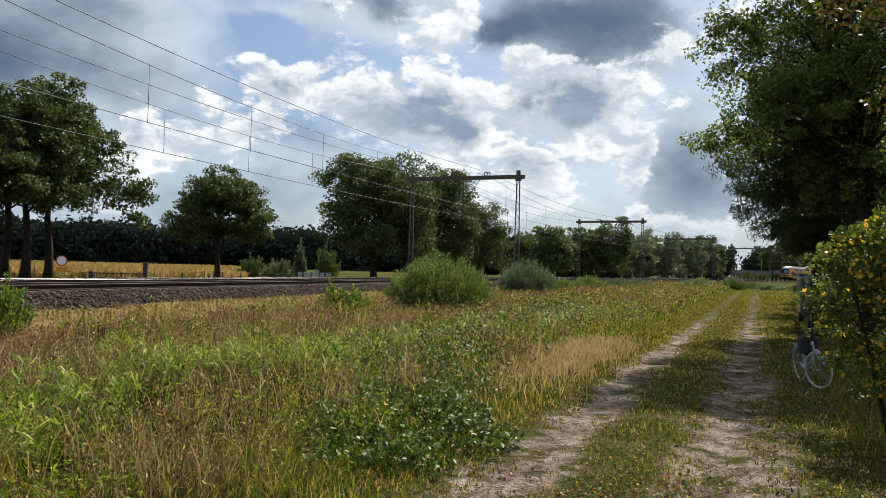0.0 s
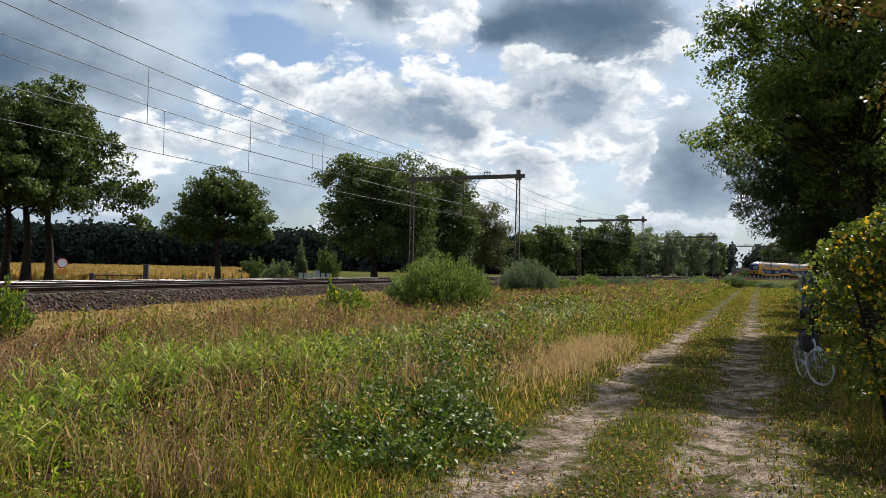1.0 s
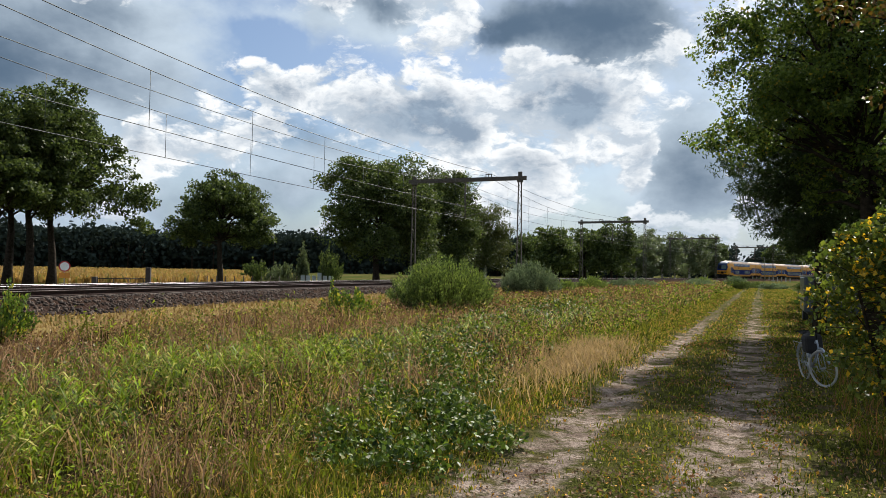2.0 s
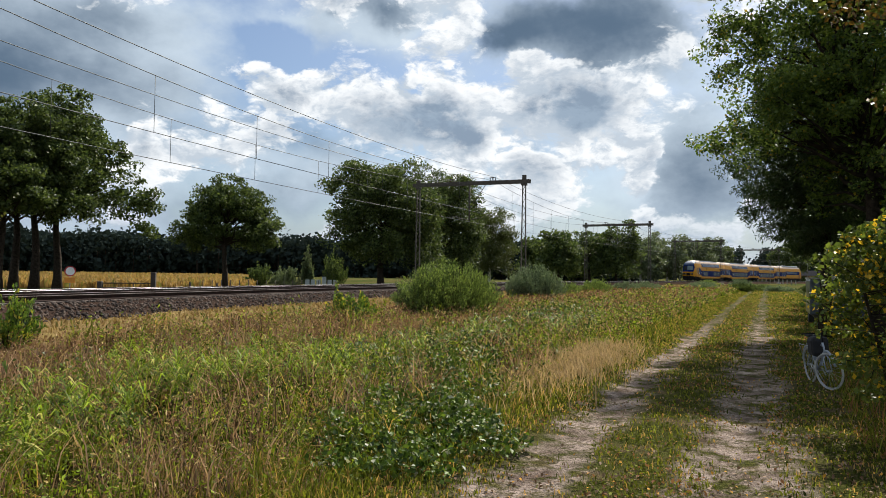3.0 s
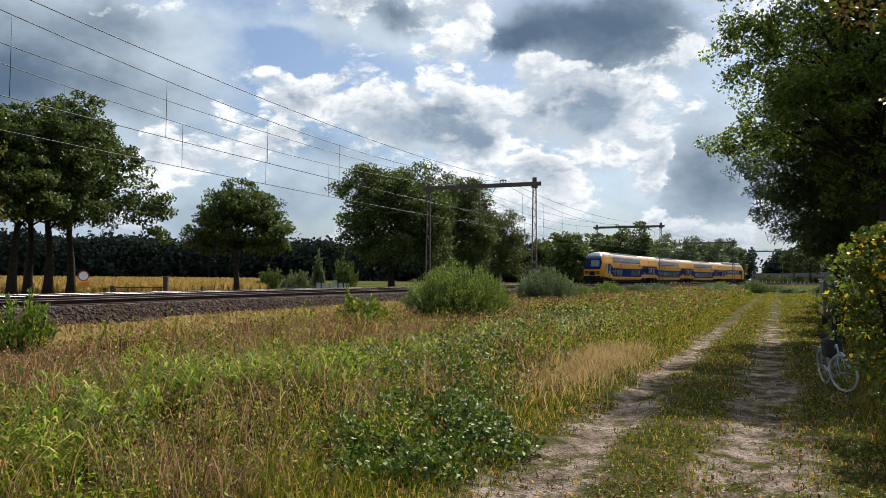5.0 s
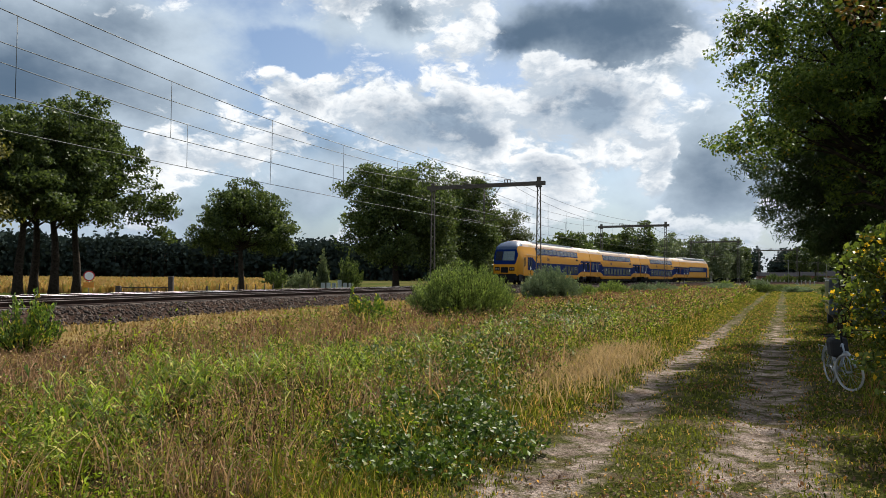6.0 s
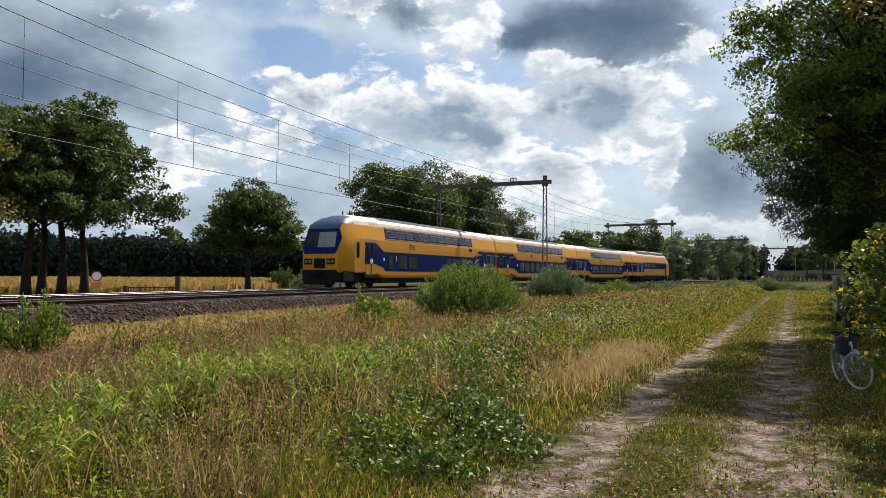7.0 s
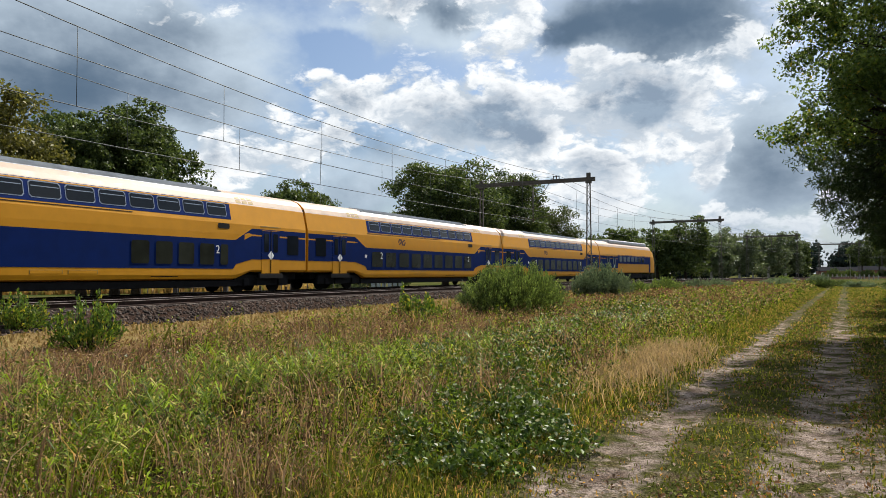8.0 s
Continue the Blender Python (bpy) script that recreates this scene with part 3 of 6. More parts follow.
def build_railway():
    S = along(-60, 420, 3.0)
    bed = sweep([(-6.6, -0.60), (-3.6, -0.20), (1.0, -0.19), (3.0, -0.19), (5.7, -0.20), (6.9, -0.62)], S, 0, RAIL_Z,
                material("ballast", ballast_material), "ballast_bed", False)
    tagged(new("ballast_bed", bed), "grey-brown crushed stone ballast bed of the railway", "ballast", kind="structure")
    rng = np.random.default_rng(5)
    # loose stones of the bed's near shoulder
    n = 12000
    s = -32 + 130 * rng.uniform(0, 1, n) ** 1.5
    o = rng.uniform(5.4, 7.15, n)
    z = np.interp(o, [5.7, 6.9, 7.2], [RAIL_Z - 0.20, RAIL_Z - 0.60, RAIL_Z - 0.58])
    P = np.array([track(a, b, c)[0] for a, b, c in zip(s, o, z)])
    base = np.array([(1, 0, 0), (-0.3, 0.9, 0.1), (-0.8, -0.5, 0), (0.2, -0.8, -0.1), (0, 0.1, 0.8), (0, 0, -0.8)], float)
    tri = np.array([(0, 1, 4), (1, 2, 4), (2, 3, 4), (3, 0, 4), (1, 0, 5), (2, 1, 5), (3, 2, 5), (0, 3, 5)])
    a, b, c = frames_for(rng, n)
    size = rng.uniform(0.05, 0.10, (n, 1, 1))
    V = (base[None, :, 0:1] * a[:, None] + base[None, :, 1:2] * b[:, None] + base[None, :, 2:3] * c[:, None]) * size * rng.uniform(0.7, 1.2, (n, 6, 1)) + P[:, None]
    T = (np.arange(n)[:, None, None] * 6 + tri[None]).reshape(-1, 3)
    tagged(new("ballast_stones", fast_mesh("ballast_stones", V.reshape(-1, 3), T, material("ballast_stone", stone_material))),
           "loose grey and brown track stones on the shoulder", "stones", kind="stuff")
    web = [(-0.07, -0.172), (0.07, -0.172), (0.07, -0.150), (0.012, -0.13), (0.012, -0.045), (0.036, -0.03), (0.036, -0.006), (-0.036, -0.006),
           (-0.036, -0.03), (-0.012, -0.045), (-0.012, -0.13), (-0.07, -0.150)]
    cap = [(-0.034, -0.005), (0.034, -0.005), (0.030, 0.0), (-0.030, 0.0)]
    for mid in (0.0, 4.0):
        for side in (-0.7525, 0.7525):
            rail = new("rail", sweep(web, S, mid + side, RAIL_Z, RAIL_SIDE, "rail"))
            tagged(rail, "rusty steel rail with a polished running top", "rail", "rails of the two tracks")
            put_part("running_surface", sweep(cap, S, mid + side, RAIL_Z, RAIL_DULL if mid else RAIL_TOP, "running_surface"), rail, "dull worn steel top" if mid else "bright polished steel top")
    # sleepers
    me = bpy.data.meshes.new("sleeper")
    bm = box_bm([(-1.25, 1.25, -0.13, 0.13, -0.20, 0.0)], 0.015)
    bm.to_mesh(me)
    bm.free()
    me.materials.append(plain("stained_concrete", (0.085, 0.066, 0.055), 0.95, vary=0.35))
    for mid in (4.0, 0.0):
        bed_empty = new("sleeper_row")
        tagged(bed_empty, "grey concrete sleepers in the ballast under the rails", "sleepers", kind="structure")
        for s in along(-30, 60, 0.62):
            c, h = track(s, mid, RAIL_Z - 0.172)
            ob = put_part("sleeper", me, bed_empty)
            ob.matrix_basis = Matrix.Translation(c) @ pose(0, 0, 0, 0, 0, -math.degrees(h))


build_railway()
PORTALS = [6.5, 62.0, 118.0, 174.0, 230.0, 286.0]
BEAM_Z = 9.75
NEAR_POST, FAR_POST = 7.0, -3.0


def lattice_post(root, x, top, seed):
    """Two chords drawn together at the top, with zigzag bars between them; at x across the track."""
    half, tip, n = 0.23, 0.12, 15
    for sg in (-1, 1):
        part("chord", chord_bm(x, sg, half, tip, top), STEEL, root)
    bars = []
    for i in range(n):
        k0, k1 = i / n, (i + 1) / n
        sg = 1 if i % 2 else -1
        w0, w1 = half - (half - tip) * k0, half - (half - tip) * k1
        bars.append([((x + sg * w0, 0, 0.1 + (top - 0.9) * k0), 0.024), ((x - sg * w1, 0, 0.1 + (top - 0.9) * k1), 0.024)])
    put_part("lattice_bars", tube_mesh("lattice_bars", bars, STEEL, 4), root)
    part("post_head", box_bm([(x - 0.17, x + 0.17, -0.10, 0.10, top - 0.75, top)], 0.02), STEEL, root)
    part("footing", box_bm([(x - 0.45, x + 0.45, -0.35, 0.35, -0.9, -0.25)], 0.03), CONCRETE, root, "grey concrete footing block")


def chord_bm(x, sg, half, tip, top):
    bm = bmesh.new()
    vs = []
    for z, w in ((-0.6, half), (top - 0.1, tip)):
        for dx, dy in ((-0.03, -0.08), (0.03, -0.08), (0.03, 0.08), (-0.03, 0.08)):
            vs.append(bm.verts.new((x + sg * w + dx, dy, z)))
    for i in range(4):
        bm.faces.new((vs[i], vs[(i + 1) % 4], vs[4 + (i + 1) % 4], vs[4 + i]))
    bm.faces.new(vs[4:])
    bm.faces.new(vs[3::-1])
    return bm


def portal():
    root = new("catenary_portal")
    tagged(root, "weathered steel lattice portal carrying the overhead line across two tracks", "portal", "overhead line portals")
    bz = BEAM_Z - RAIL_Z
    lattice_post(root, NEAR_POST, bz + 0.55, 1)
    lattice_post(root, FAR_POST, bz + 0.45, 2)
    part("beam", box_bm([(FAR_POST - 0.55, NEAR_POST + 0.55, -0.12, -0.09, bz - 0.17, bz + 0.17), (FAR_POST - 0.55, NEAR_POST + 0.55, 0.09, 0.12, bz - 0.17, bz + 0.17),
                         (FAR_POST - 0.55, NEAR_POST + 0.55, -0.089, 0.089, bz + 0.10, bz + 0.168), (FAR_POST - 0.55, NEAR_POST + 0.55, -0.089, 0.089, bz - 0.168, bz - 0.10)]), STEEL, root)
    for x in (NEAR_POST, FAR_POST):
        part("cap_plate", box_bm([(x - 0.24, x + 0.24, -0.17, 0.17, bz - 0.34, bz - 0.175)], 0.02), STEEL, root)
    # registration posts hang between the tracks
    for x in (2.0, 0.2):
        if x == 2.0:
            put_part("drop_post", tube_mesh("drop_post", [[((x, 0, bz - 0.15), 0.06), ((x, 0, bz - 3.4), 0.05)]], STEEL, 6), root)
            put_part("brace", tube_mesh("brace", [[((x + 1.5, 0, bz - 0.15), 0.03), ((x + 0.05, 0, bz - 2.2), 0.03)]], STEEL, 5), root)
    for x, reach in ((2.0, 4.0), (2.0, 0.0)):
        put_part("registration_arm", tube_mesh("registration_arm", [[((x, 0, bz - 3.25), 0.03), ((reach, 0, CONTACT_Z - RAIL_Z + 0.12), 0.02)],
                                                                    [((x, 0, bz - 2.3), 0.02), ((reach, 0, bz - 1.9), 0.015)]], STEEL, 5), root)
    for x in (4.15, 0.15):
        part("insulator_frame", box_bm([(x - 0.28, x - 0.23, -0.05, 0.05, bz + 0.17, bz + 0.45), (x + 0.23, x + 0.28, -0.05, 0.05, bz + 0.17, bz + 0.45),
                                        (x - 0.28, x + 0.28, -0.051, 0.051, bz + 0.40, bz + 0.46)]), STEEL, root)
    for x in (4.15, 0.15):
        ins = []
        z0, z1 = bz + 0.17, bz + 0.40
        for i in range(13):
            z = z0 + (z1 - z0) * i / 12
            ins.append(((x, 0, z), 0.03 if i % 2 else 0.06))
        put_part("insulator", tube_mesh("insulator", [ins], INSULATOR, 8), root, "brown porcelain insulator")
    return root


CONTACT_Z, HANGER_Z = 6.82, 10.05
first = portal()
for i, s in enumerate(PORTALS):
    c, h = track(s, 0.0)
    m = Matrix.Translation(c) @ pose(0, 0, 0, 0, 0, -math.degrees(h))
    if i == 0:
        first.matrix_basis = m
    else:
        copy_thing(first, m)


def build_wires():
    spans = [-49.5] + PORTALS

    def height(s, top, sag):
        for a, b in zip(spans[:-1], spans[1:]):
            if a <= s <= b:
                k = (s - a) / (b - a)
                return top - sag * 4 * k * (1 - k)
        return top
    for mid, cz, hz in ((4.0, 6.92, 10.05), (0.0, 6.76, 9.92)):
        for kind, z, sag, r in (("contact_wire", cz, 0.05, 0.016), ("messenger_wire", hz, 1.28, 0.017), ("feeder_wire", hz + 0.18, 0.68, 0.018)):
            off = mid + (0.35 if kind == "feeder_wire" else 0.0)
            line = [(track(s, off, height(s, z, sag))[0], r) for s in np.arange(-49.5, PORTALS[-1], 2.5)]
            ob = new(kind, tube_mesh(kind, [line], WIRE, 5))
            tagged(ob, {"contact_wire": "dark overhead contact wire above the track", "messenger_wire": "dark messenger wire sagging between the portals", "feeder_wire": "dark feeder wire on top of the portals"}[kind], "wire", "overhead wires")
        for s in np.arange(-42.8 if mid else -43.8, 180, 6.5):
            if min(abs(s - p) for p in PORTALS) < 2.0:
                continue
            hi, lo = track(s, mid, height(s, hz, 1.28))[0], track(s, mid, height(s, cz, 0.05))[0]
            ob = new("dropper", tube_mesh("dropper", [[(hi, 0.011), (lo, 0.011)]], WIRE, 4))
            tagged(ob, "thin wire dropper between messenger and contact wire", "wire", "droppers")


build_wires()


# ---- the train ----
PROFILE = [(1.15, 0.55), (1.34, 0.62), (1.39, 0.80), (1.40, 2.60), (1.385, 3.05), (1.20, 3.95), (1.06, 4.22), (0.80, 4.44), (0.42, 4.60), (0.0, 4.66)]


def side_y(z):
    return float(np.interp(z, [p[1] for p in PROFILE], [p[0] for p in PROFILE]))


def panel(name, parent, outline, mat, proud, label="", side=1):
    """A flush panel on the car's side: outline rows (x, z low, z high), following the body's section."""
    V, F = [], []
    zs_body = [p[1] for p in PROFILE]
    zmin, zmax = min(o[1] for o in outline), max(o[2] for o in outline)
    steps = 4 if zmax > 3.0 else 2
    cols = len(outline)
    for x, lo, hi in outline:
        for i in range(steps + 1):
            z = lo + (hi - lo) * i / steps
            V.append((x, side * (side_y(z) + proud), z))
    for x, lo, hi in outline:
        for i in range(steps + 1):
            z = lo + (hi - lo) * i / steps
            V.append((x, side * (side_y(z) - 0.03), z))
    k, half = steps + 1, cols * (steps + 1)
    for c in range(cols - 1):
        for i in range(steps):
            a = c * k + i
            f = (a, a + k, a + k + 1, a + 1)
            F.append(f if side < 0 else f[::-1])
        for a, b in ((c * k, (c + 1) * k), (c * k + steps, (c + 1) * k + steps)):
            F.append((a, b, b + half, a + half))
    for c in (0, cols - 1):
        for i in range(steps):
            a = c * k + i
            F.append((a, a + 1, a + 1 + half, a + half))
    me = mesh_of(name, V, F, mat)
    bm = bmesh.new()
    bm.from_mesh(me)
    bmesh.ops.recalc_face_normals(bm, faces=bm.faces[:])
    bm.to_mesh(me)
    bm.free()
    return put_part(name, me, parent, label)


def rect(x0, x1, z0, z1, r=0.05):
    """A rectangle with clipped corners as panel rows."""
    return [(x0, z0 + r, z1 - r), (x0 + r, z0, z1), (x1 - r, z0, z1), (x1, z0 + r, z1 - r)]


def wheelset_bogie(parent, x):
    # side frames oversized in black to stand for the shadow under the car
    bogie = part("bogie", box_bm([(x - 1.95, x + 1.95, -1.16, -0.98, 0.30, 0.80), (x - 1.95, x + 1.95, 0.98, 1.16, 0.30, 0.80),
                                  (x - 0.3, x + 0.3, -0.979, 0.979, 0.40, 0.70), (x - 0.5, x + 0.5, -1.25, -1.161, 0.30, 0.62), (x - 0.5, x + 0.5, 1.161, 1.25, 0.30, 0.62)], 0.03), UNDER, parent, "black bogie frame, enlarged to stand for shade under the car")
    for dx in (-1.25, 1.25):
        bm = bmesh.new()
        for sy in (-0.75, 0.75):
            m = Matrix.Translation((x + dx, sy, 0.46)) @ Matrix.Rotation(math.pi / 2, 4, "X")
            bmesh.ops.create_cone(bm, cap_ends=True, segments=24, radius1=0.46, radius2=0.46, depth=0.13, matrix=m)
        m = Matrix.Translation((x + dx, 0, 0.46)) @ Matrix.Rotation(math.pi / 2, 4, "X")
        bmesh.ops.create_cone(bm, cap_ends=True, segments=10, radius1=0.09, radius2=0.09, depth=1.4, matrix=m)
        part("wheelset", bm, UNDER, bogie)
        for sy in (-1.16, 1.16):
            part("axle_box", box_bm([(x + dx - 0.16, x + dx + 0.16, sy - 0.11, sy + 0.11, 0.28, 0.62)], 0.03), UNDER, bogie)


def loft(name, sections, mats, index_of, parent, label="", soft_to=-9.0):
    """Skin of sections [(x, [(y, z)...])] with the same count of points, mirrored in y; softly shaded up to x = soft_to."""
    V, F, MI = [], [], []
    k = len(sections[0][1])
    full = 2 * k - 1
    for x, pts in sections:
        ring = [(-y, z) for y, z in pts] + [(y, z) for y, z in pts[-2::-1]]
        V += [(x, y, z) for y, z in ring]
    for i in range(len(sections) - 1):
        for j in range(full - 1):
            a = i * full + j
            F.append((a, a + full, a + full + 1, a + 1))
            MI.append(index_of(i, j, full))
        F.append((i * full, i * full + full - 1, (i + 1) * full + full - 1, (i + 1) * full))
        MI.append(len(mats) - 1)
    for i in (0, len(sections) - 1):
        F.append(tuple(range(i * full, (i + 1) * full)))
        MI.append(0)
    me = mesh_of(name, V, F, mats, mat_index=MI)
    bm = bmesh.new()
    bm.from_mesh(me)
    bmesh.ops.recalc_face_normals(bm, faces=bm.faces[:])
    for f in bm.faces:
        f.smooth = all(v.co.x < soft_to for v in f.verts)
    for e in bm.edges:
        e.smooth = e.calc_face_angle(0.0) < 0.75 and len({f.material_index for f in e.link_faces}) == 1
    bm.to_mesh(me)
    bm.free()
    return put_part(name, me, parent, label)


def door(parent, x, side):
    """A pair of narrow door leaves with dark panes, at x along the car."""
    for dx in (-0.34, 0.34):
        leaf = panel("door_leaf", parent, [(x + dx - 0.31, 0.86, 2.86), (x + dx + 0.31, 0.86, 2.86)], YELLOW, 0.010, side=side)
        panel("door_paint", leaf, [(x + dx - 0.31, 1.52, 2.84), (x + dx + 0.31, 1.52, 2.84)], BLUE, 0.016, "dark blue door paint", side)
        panel("door_pane", leaf, rect(x + dx - 0.17, x + dx + 0.17, 1.85, 2.72), DARK_GLASS, 0.022, "dark narrow door window", side)
    panel("door_mark", parent, [(x - 0.22, 1.69, 1.71), (x, 1.48, 1.92), (x + 0.22, 1.69, 1.71)], WHITE, 0.026, "white diamond mark", side)
    panel("door_gap", parent, [(x - 0.018, 0.9, 2.86), (x + 0.018, 0.9, 2.86)], UNDER, 0.028, "dark rubber joint between the door leaves", side)
    part("step", box_bm([(x - 0.85, x + 0.85, min(side * 1.32, side * 1.45), max(side * 1.32, side * 1.45), 0.62, 0.84)], 0.02), UNDER, parent, "black entrance step")
    panel("door_header", parent, [(x - 0.75, 3.02, 3.06), (x + 0.75, 3.02, 3.06)], GRILLE, 0.008, "brownish door gutter", side)


def numeral(text, parent, x, z, size, side):
    cu = bpy.data.curves.new("numeral", "FONT")
    cu.body, cu.size, cu.extrude, cu.align_x = text, size, 0.002, "CENTER"
    ob = bpy.data.objects.new("numeral_source", cu)
    me = bpy.data.meshes.new_from_object(ob)
    bpy.data.objects.remove(ob)
    me.materials.clear()
    me.materials.append(WHITE)
    o = put_part("class_number", me, parent, "white class number")
    tilt = 0 if z < 2.6 else 11.5
    o.matrix_basis = Matrix.Translation((x, side * (side_y(z + size * 0.4) + 0.035), z)) @ pose(0, 0, 0, 90 - tilt * 1, 0, 180 if side > 0 else 0)
    return o


def emblem(parent, x, z, side):
    """The operator's mark as plain flat bent bars."""
    y = side * (side_y(z) + 0.010)
    bm = bmesh.new()
    for w, pts in ((0.055, ((-0.42, -0.03), (-0.30, 0.15), (-0.08, 0.15), (0.10, -0.15), (0.30, -0.15), (0.42, 0.03))), (0.045, ((-0.33, -0.15), (-0.12, -0.03), (0.12, 0.03), (0.33, 0.15)))):
        rows = []
        for i, (a, b) in enumerate(pts):
            p, q = pts[max(i - 1, 0)], pts[min(i + 1, len(pts) - 1)]
            t = Vector((q[0] - p[0], q[1] - p[1])).normalized()
            rows.append([bm.verts.new((x + a + s * t.y * w, y + d, z + b - s * t.x * w)) for s, d in ((-1, 0), (1, 0), (1, -side * 0.02), (-1, -side * 0.02))])
        for r0, r1 in zip(rows[:-1], rows[1:]):
            for k in range(4):
                bm.faces.new((r0[k], r0[(k + 1) % 4], r1[(k + 1) % 4], r1[k]))
    bmesh.ops.recalc_face_normals(bm, faces=bm.faces[:])
    part("emblem", bm, plain("emblem_brown", (0.060, 0.018, 0.016), 0.6), parent, "dark brown curved emblem")


def window_row(parent, x0, x1, n, z0, z1, gap, mat, trim, side, name):
    w = (x1 - x0 - gap * (n - 1)) / n
    for i in range(n):
        a = x0 + i * (w + gap)
        pane = panel(name, parent, rect(a, a + w, z0, z1, 0.08), trim, 0.014, "window in a rounded trim", side)
        panel("pane", pane, rect(a + 0.035, a + w - 0.035, z0 + 0.035, z1 - 0.035, 0.07), mat, 0.020, "dark reflecting glass", side)
        if name == "upper_window":
            panel("vent_bar", pane, [(a + 0.08, z0 + (z1 - z0) * 0.66, z0 + (z1 - z0) * 0.71), (a + w - 0.08, z0 + (z1 - z0) * 0.66, z0 + (z1 - z0) * 0.71)], SILVER, 0.026, side=side)


def roof_bits(parent, x0, x1):
    """Ribbed grey roof skin over the upper deck, and vents at both ends."""
    ribs = []
    for i in range(9):
        t = -1 + 2 * i / 8
        y = 0.80 * t
        z = float(np.interp(abs(y), [0, 0.42, 0.80, 1.06], [4.66, 4.60, 4.44, 4.22])) + 0.035
        ribs.append((x0, x1, y - 0.035, y + 0.035, z - 0.05, z + 0.03))
    part("roof_ribs", box_bm(ribs), ROOF, parent, "grey ribbed roof skin")
    V, F = [], []
    prof = [(0.86, 4.40), (0.80, 4.455), (0.42, 4.615), (0, 4.675)]
    ring = prof + [(-y, z) for y, z in prof[-2::-1]]
    for x in (x0, x1):
        V += [(x, y, z) for y, z in ring]
    k = len(ring)
    for j in range(k - 1):
        F.append((j, j + 1, j + 1 + k, j + k))
    put_part("roof_skin", mesh_of("roof_skin", V, F, ROOF), parent)
    for x in (x0 - 1.25, x1 + 1.25):
        for side in (-1, 1):
            for r in range(2):
                for q in range(3):
                    panel("roof_vent", parent, [(x - 0.62 + q * 0.42, 4.02 + r * 0.17, 4.14 + r * 0.17), (x - 0.30 + q * 0.42, 4.02 + r * 0.17, 4.14 + r * 0.17)], GRILLE, 0.012, "small brownish roof vent", side)


def car_common(root, L, x_cut0, x_cut1, d0, d1, first_class, length_front=0.0, seed=0):
    """Livery and windows of a double-deck coach between the two door lobbies."""
    for side in (-1, 1):
        a, b = x_cut0, x_cut1
        panel("lower_band", root, [(a - 0.2, 1.28, 2.36), (a, 1.06, 2.33), (b, 1.06, 2.33), (b + 0.2, 1.28, 2.36)], BLUE, 0.006, "dark blue lower-deck band", side)
        panel("lobby_band", root, [(d0, 1.50, 2.90), (a - 1.25, 1.50, 2.90), (a - 0.2, 1.28, 2.36)], BLUE, 0.006, "dark blue lobby panel with a slanted edge", side)
        panel("lobby_band", root, [(b + 0.2, 1.28, 2.36), (b + 1.25, 1.50, 2.90), (d1, 1.50, 2.90)], BLUE, 0.006, "dark blue lobby panel with a slanted edge", side)
        panel("upper_band", root, [(a + 0.1, 3.22, 3.98), (b - 0.1, 3.22, 3.98)], BLUE, 0.006, "dark blue upper-deck window band", side)
        # shoulder strip painted pale to show sun glare on the yellow
        panel("glare_shoulder", root, [(2.75 if d0 > 1 else 0.12, 4.00, 4.42), (d1, 4.02, 4.40)], ROOF_GLARE, 0.005, "yellow roof shoulder coloured pale for sun glare", side)
        window_row(root, a + 0.35, b - 0.35, 11, 3.33, 3.90, 0.16, DARK_GLASS, SILVER, side, "upper_window")
        n1 = 3 if first_class else 9
        if first_class:
            window_row(root, a + 0.45, a + 1.15, 1, 1.20, 2.15, 0.1, LOW_GLASS, BLUE, side, "lower_window")
            window_row(root, a + 1.8, a + 4.7, 2, 1.20, 2.15, 0.25, LOW_GLASS, BLUE, side, "lower_window")
            window_row(root, b - 5.6, b - 1.15, 4, 1.20, 2.15, 0.25, LOW_GLASS, BLUE, side, "lower_window")
            window_row(root, b - 0.85, b - 0.30, 1, 1.20, 2.15, 0.1, LOW_GLASS, BLUE, side, "lower_window")
        else:
            window_row(root, a + 0.45, b - 0.45, n1, 1.20, 2.15, 0.30, LOW_GLASS, BLUE, side, "lower_window")
        panel("destination_display", root, rect(b - 0.95, b - 0.25, 2.80, 3.03, 0.04), UNDER, 0.012, "dark destination display", side)
        for x in (b - 9.0, b - 7.6):
            panel("hatch", root, [(x - 0.6, 0.74, 0.98), (x + 0.6, 0.74, 0.98)], GRILLE, 0.004, "yellow service hatch outline", side)
            panel("hatch_face", root, [(x - 0.57, 0.76, 0.96), (x + 0.57, 0.76, 0.96)], YELLOW, 0.008, side=side)
        panel("small_writing", root, [(b - 4.6, 0.72, 0.75), (b - 3.2, 0.72, 0.75)], UNDER, 0.010, "small dark line of writing", side)
        num = "1" if first_class else "2"
        numeral(num, root, a + 1.50, 1.72, 0.55, side)
        numeral(num, root, a + 1.05, 3.42, 0.42, side)
        numeral("2", root, b - 1.0, 1.72, 0.5, side)
        numeral("2", root, b - 0.62, 3.42, 0.42, side)
        emblem(root, a + 3.9, 2.78, side)
        panel("round_mark", root, rect(a - 0.25, a - 0.05, 1.72, 1.95, 0.07), WHITE, 0.012, "white round mark", side)
        panel("gutter_line", root, [(a, 3.14, 3.17), (b - 5.5, 3.14, 3.17)], RAIL_SIDE, 0.012, "thin dark red line", side)
    roof_bits(root, x_cut0 + 0.2, x_cut1 - 0.2)
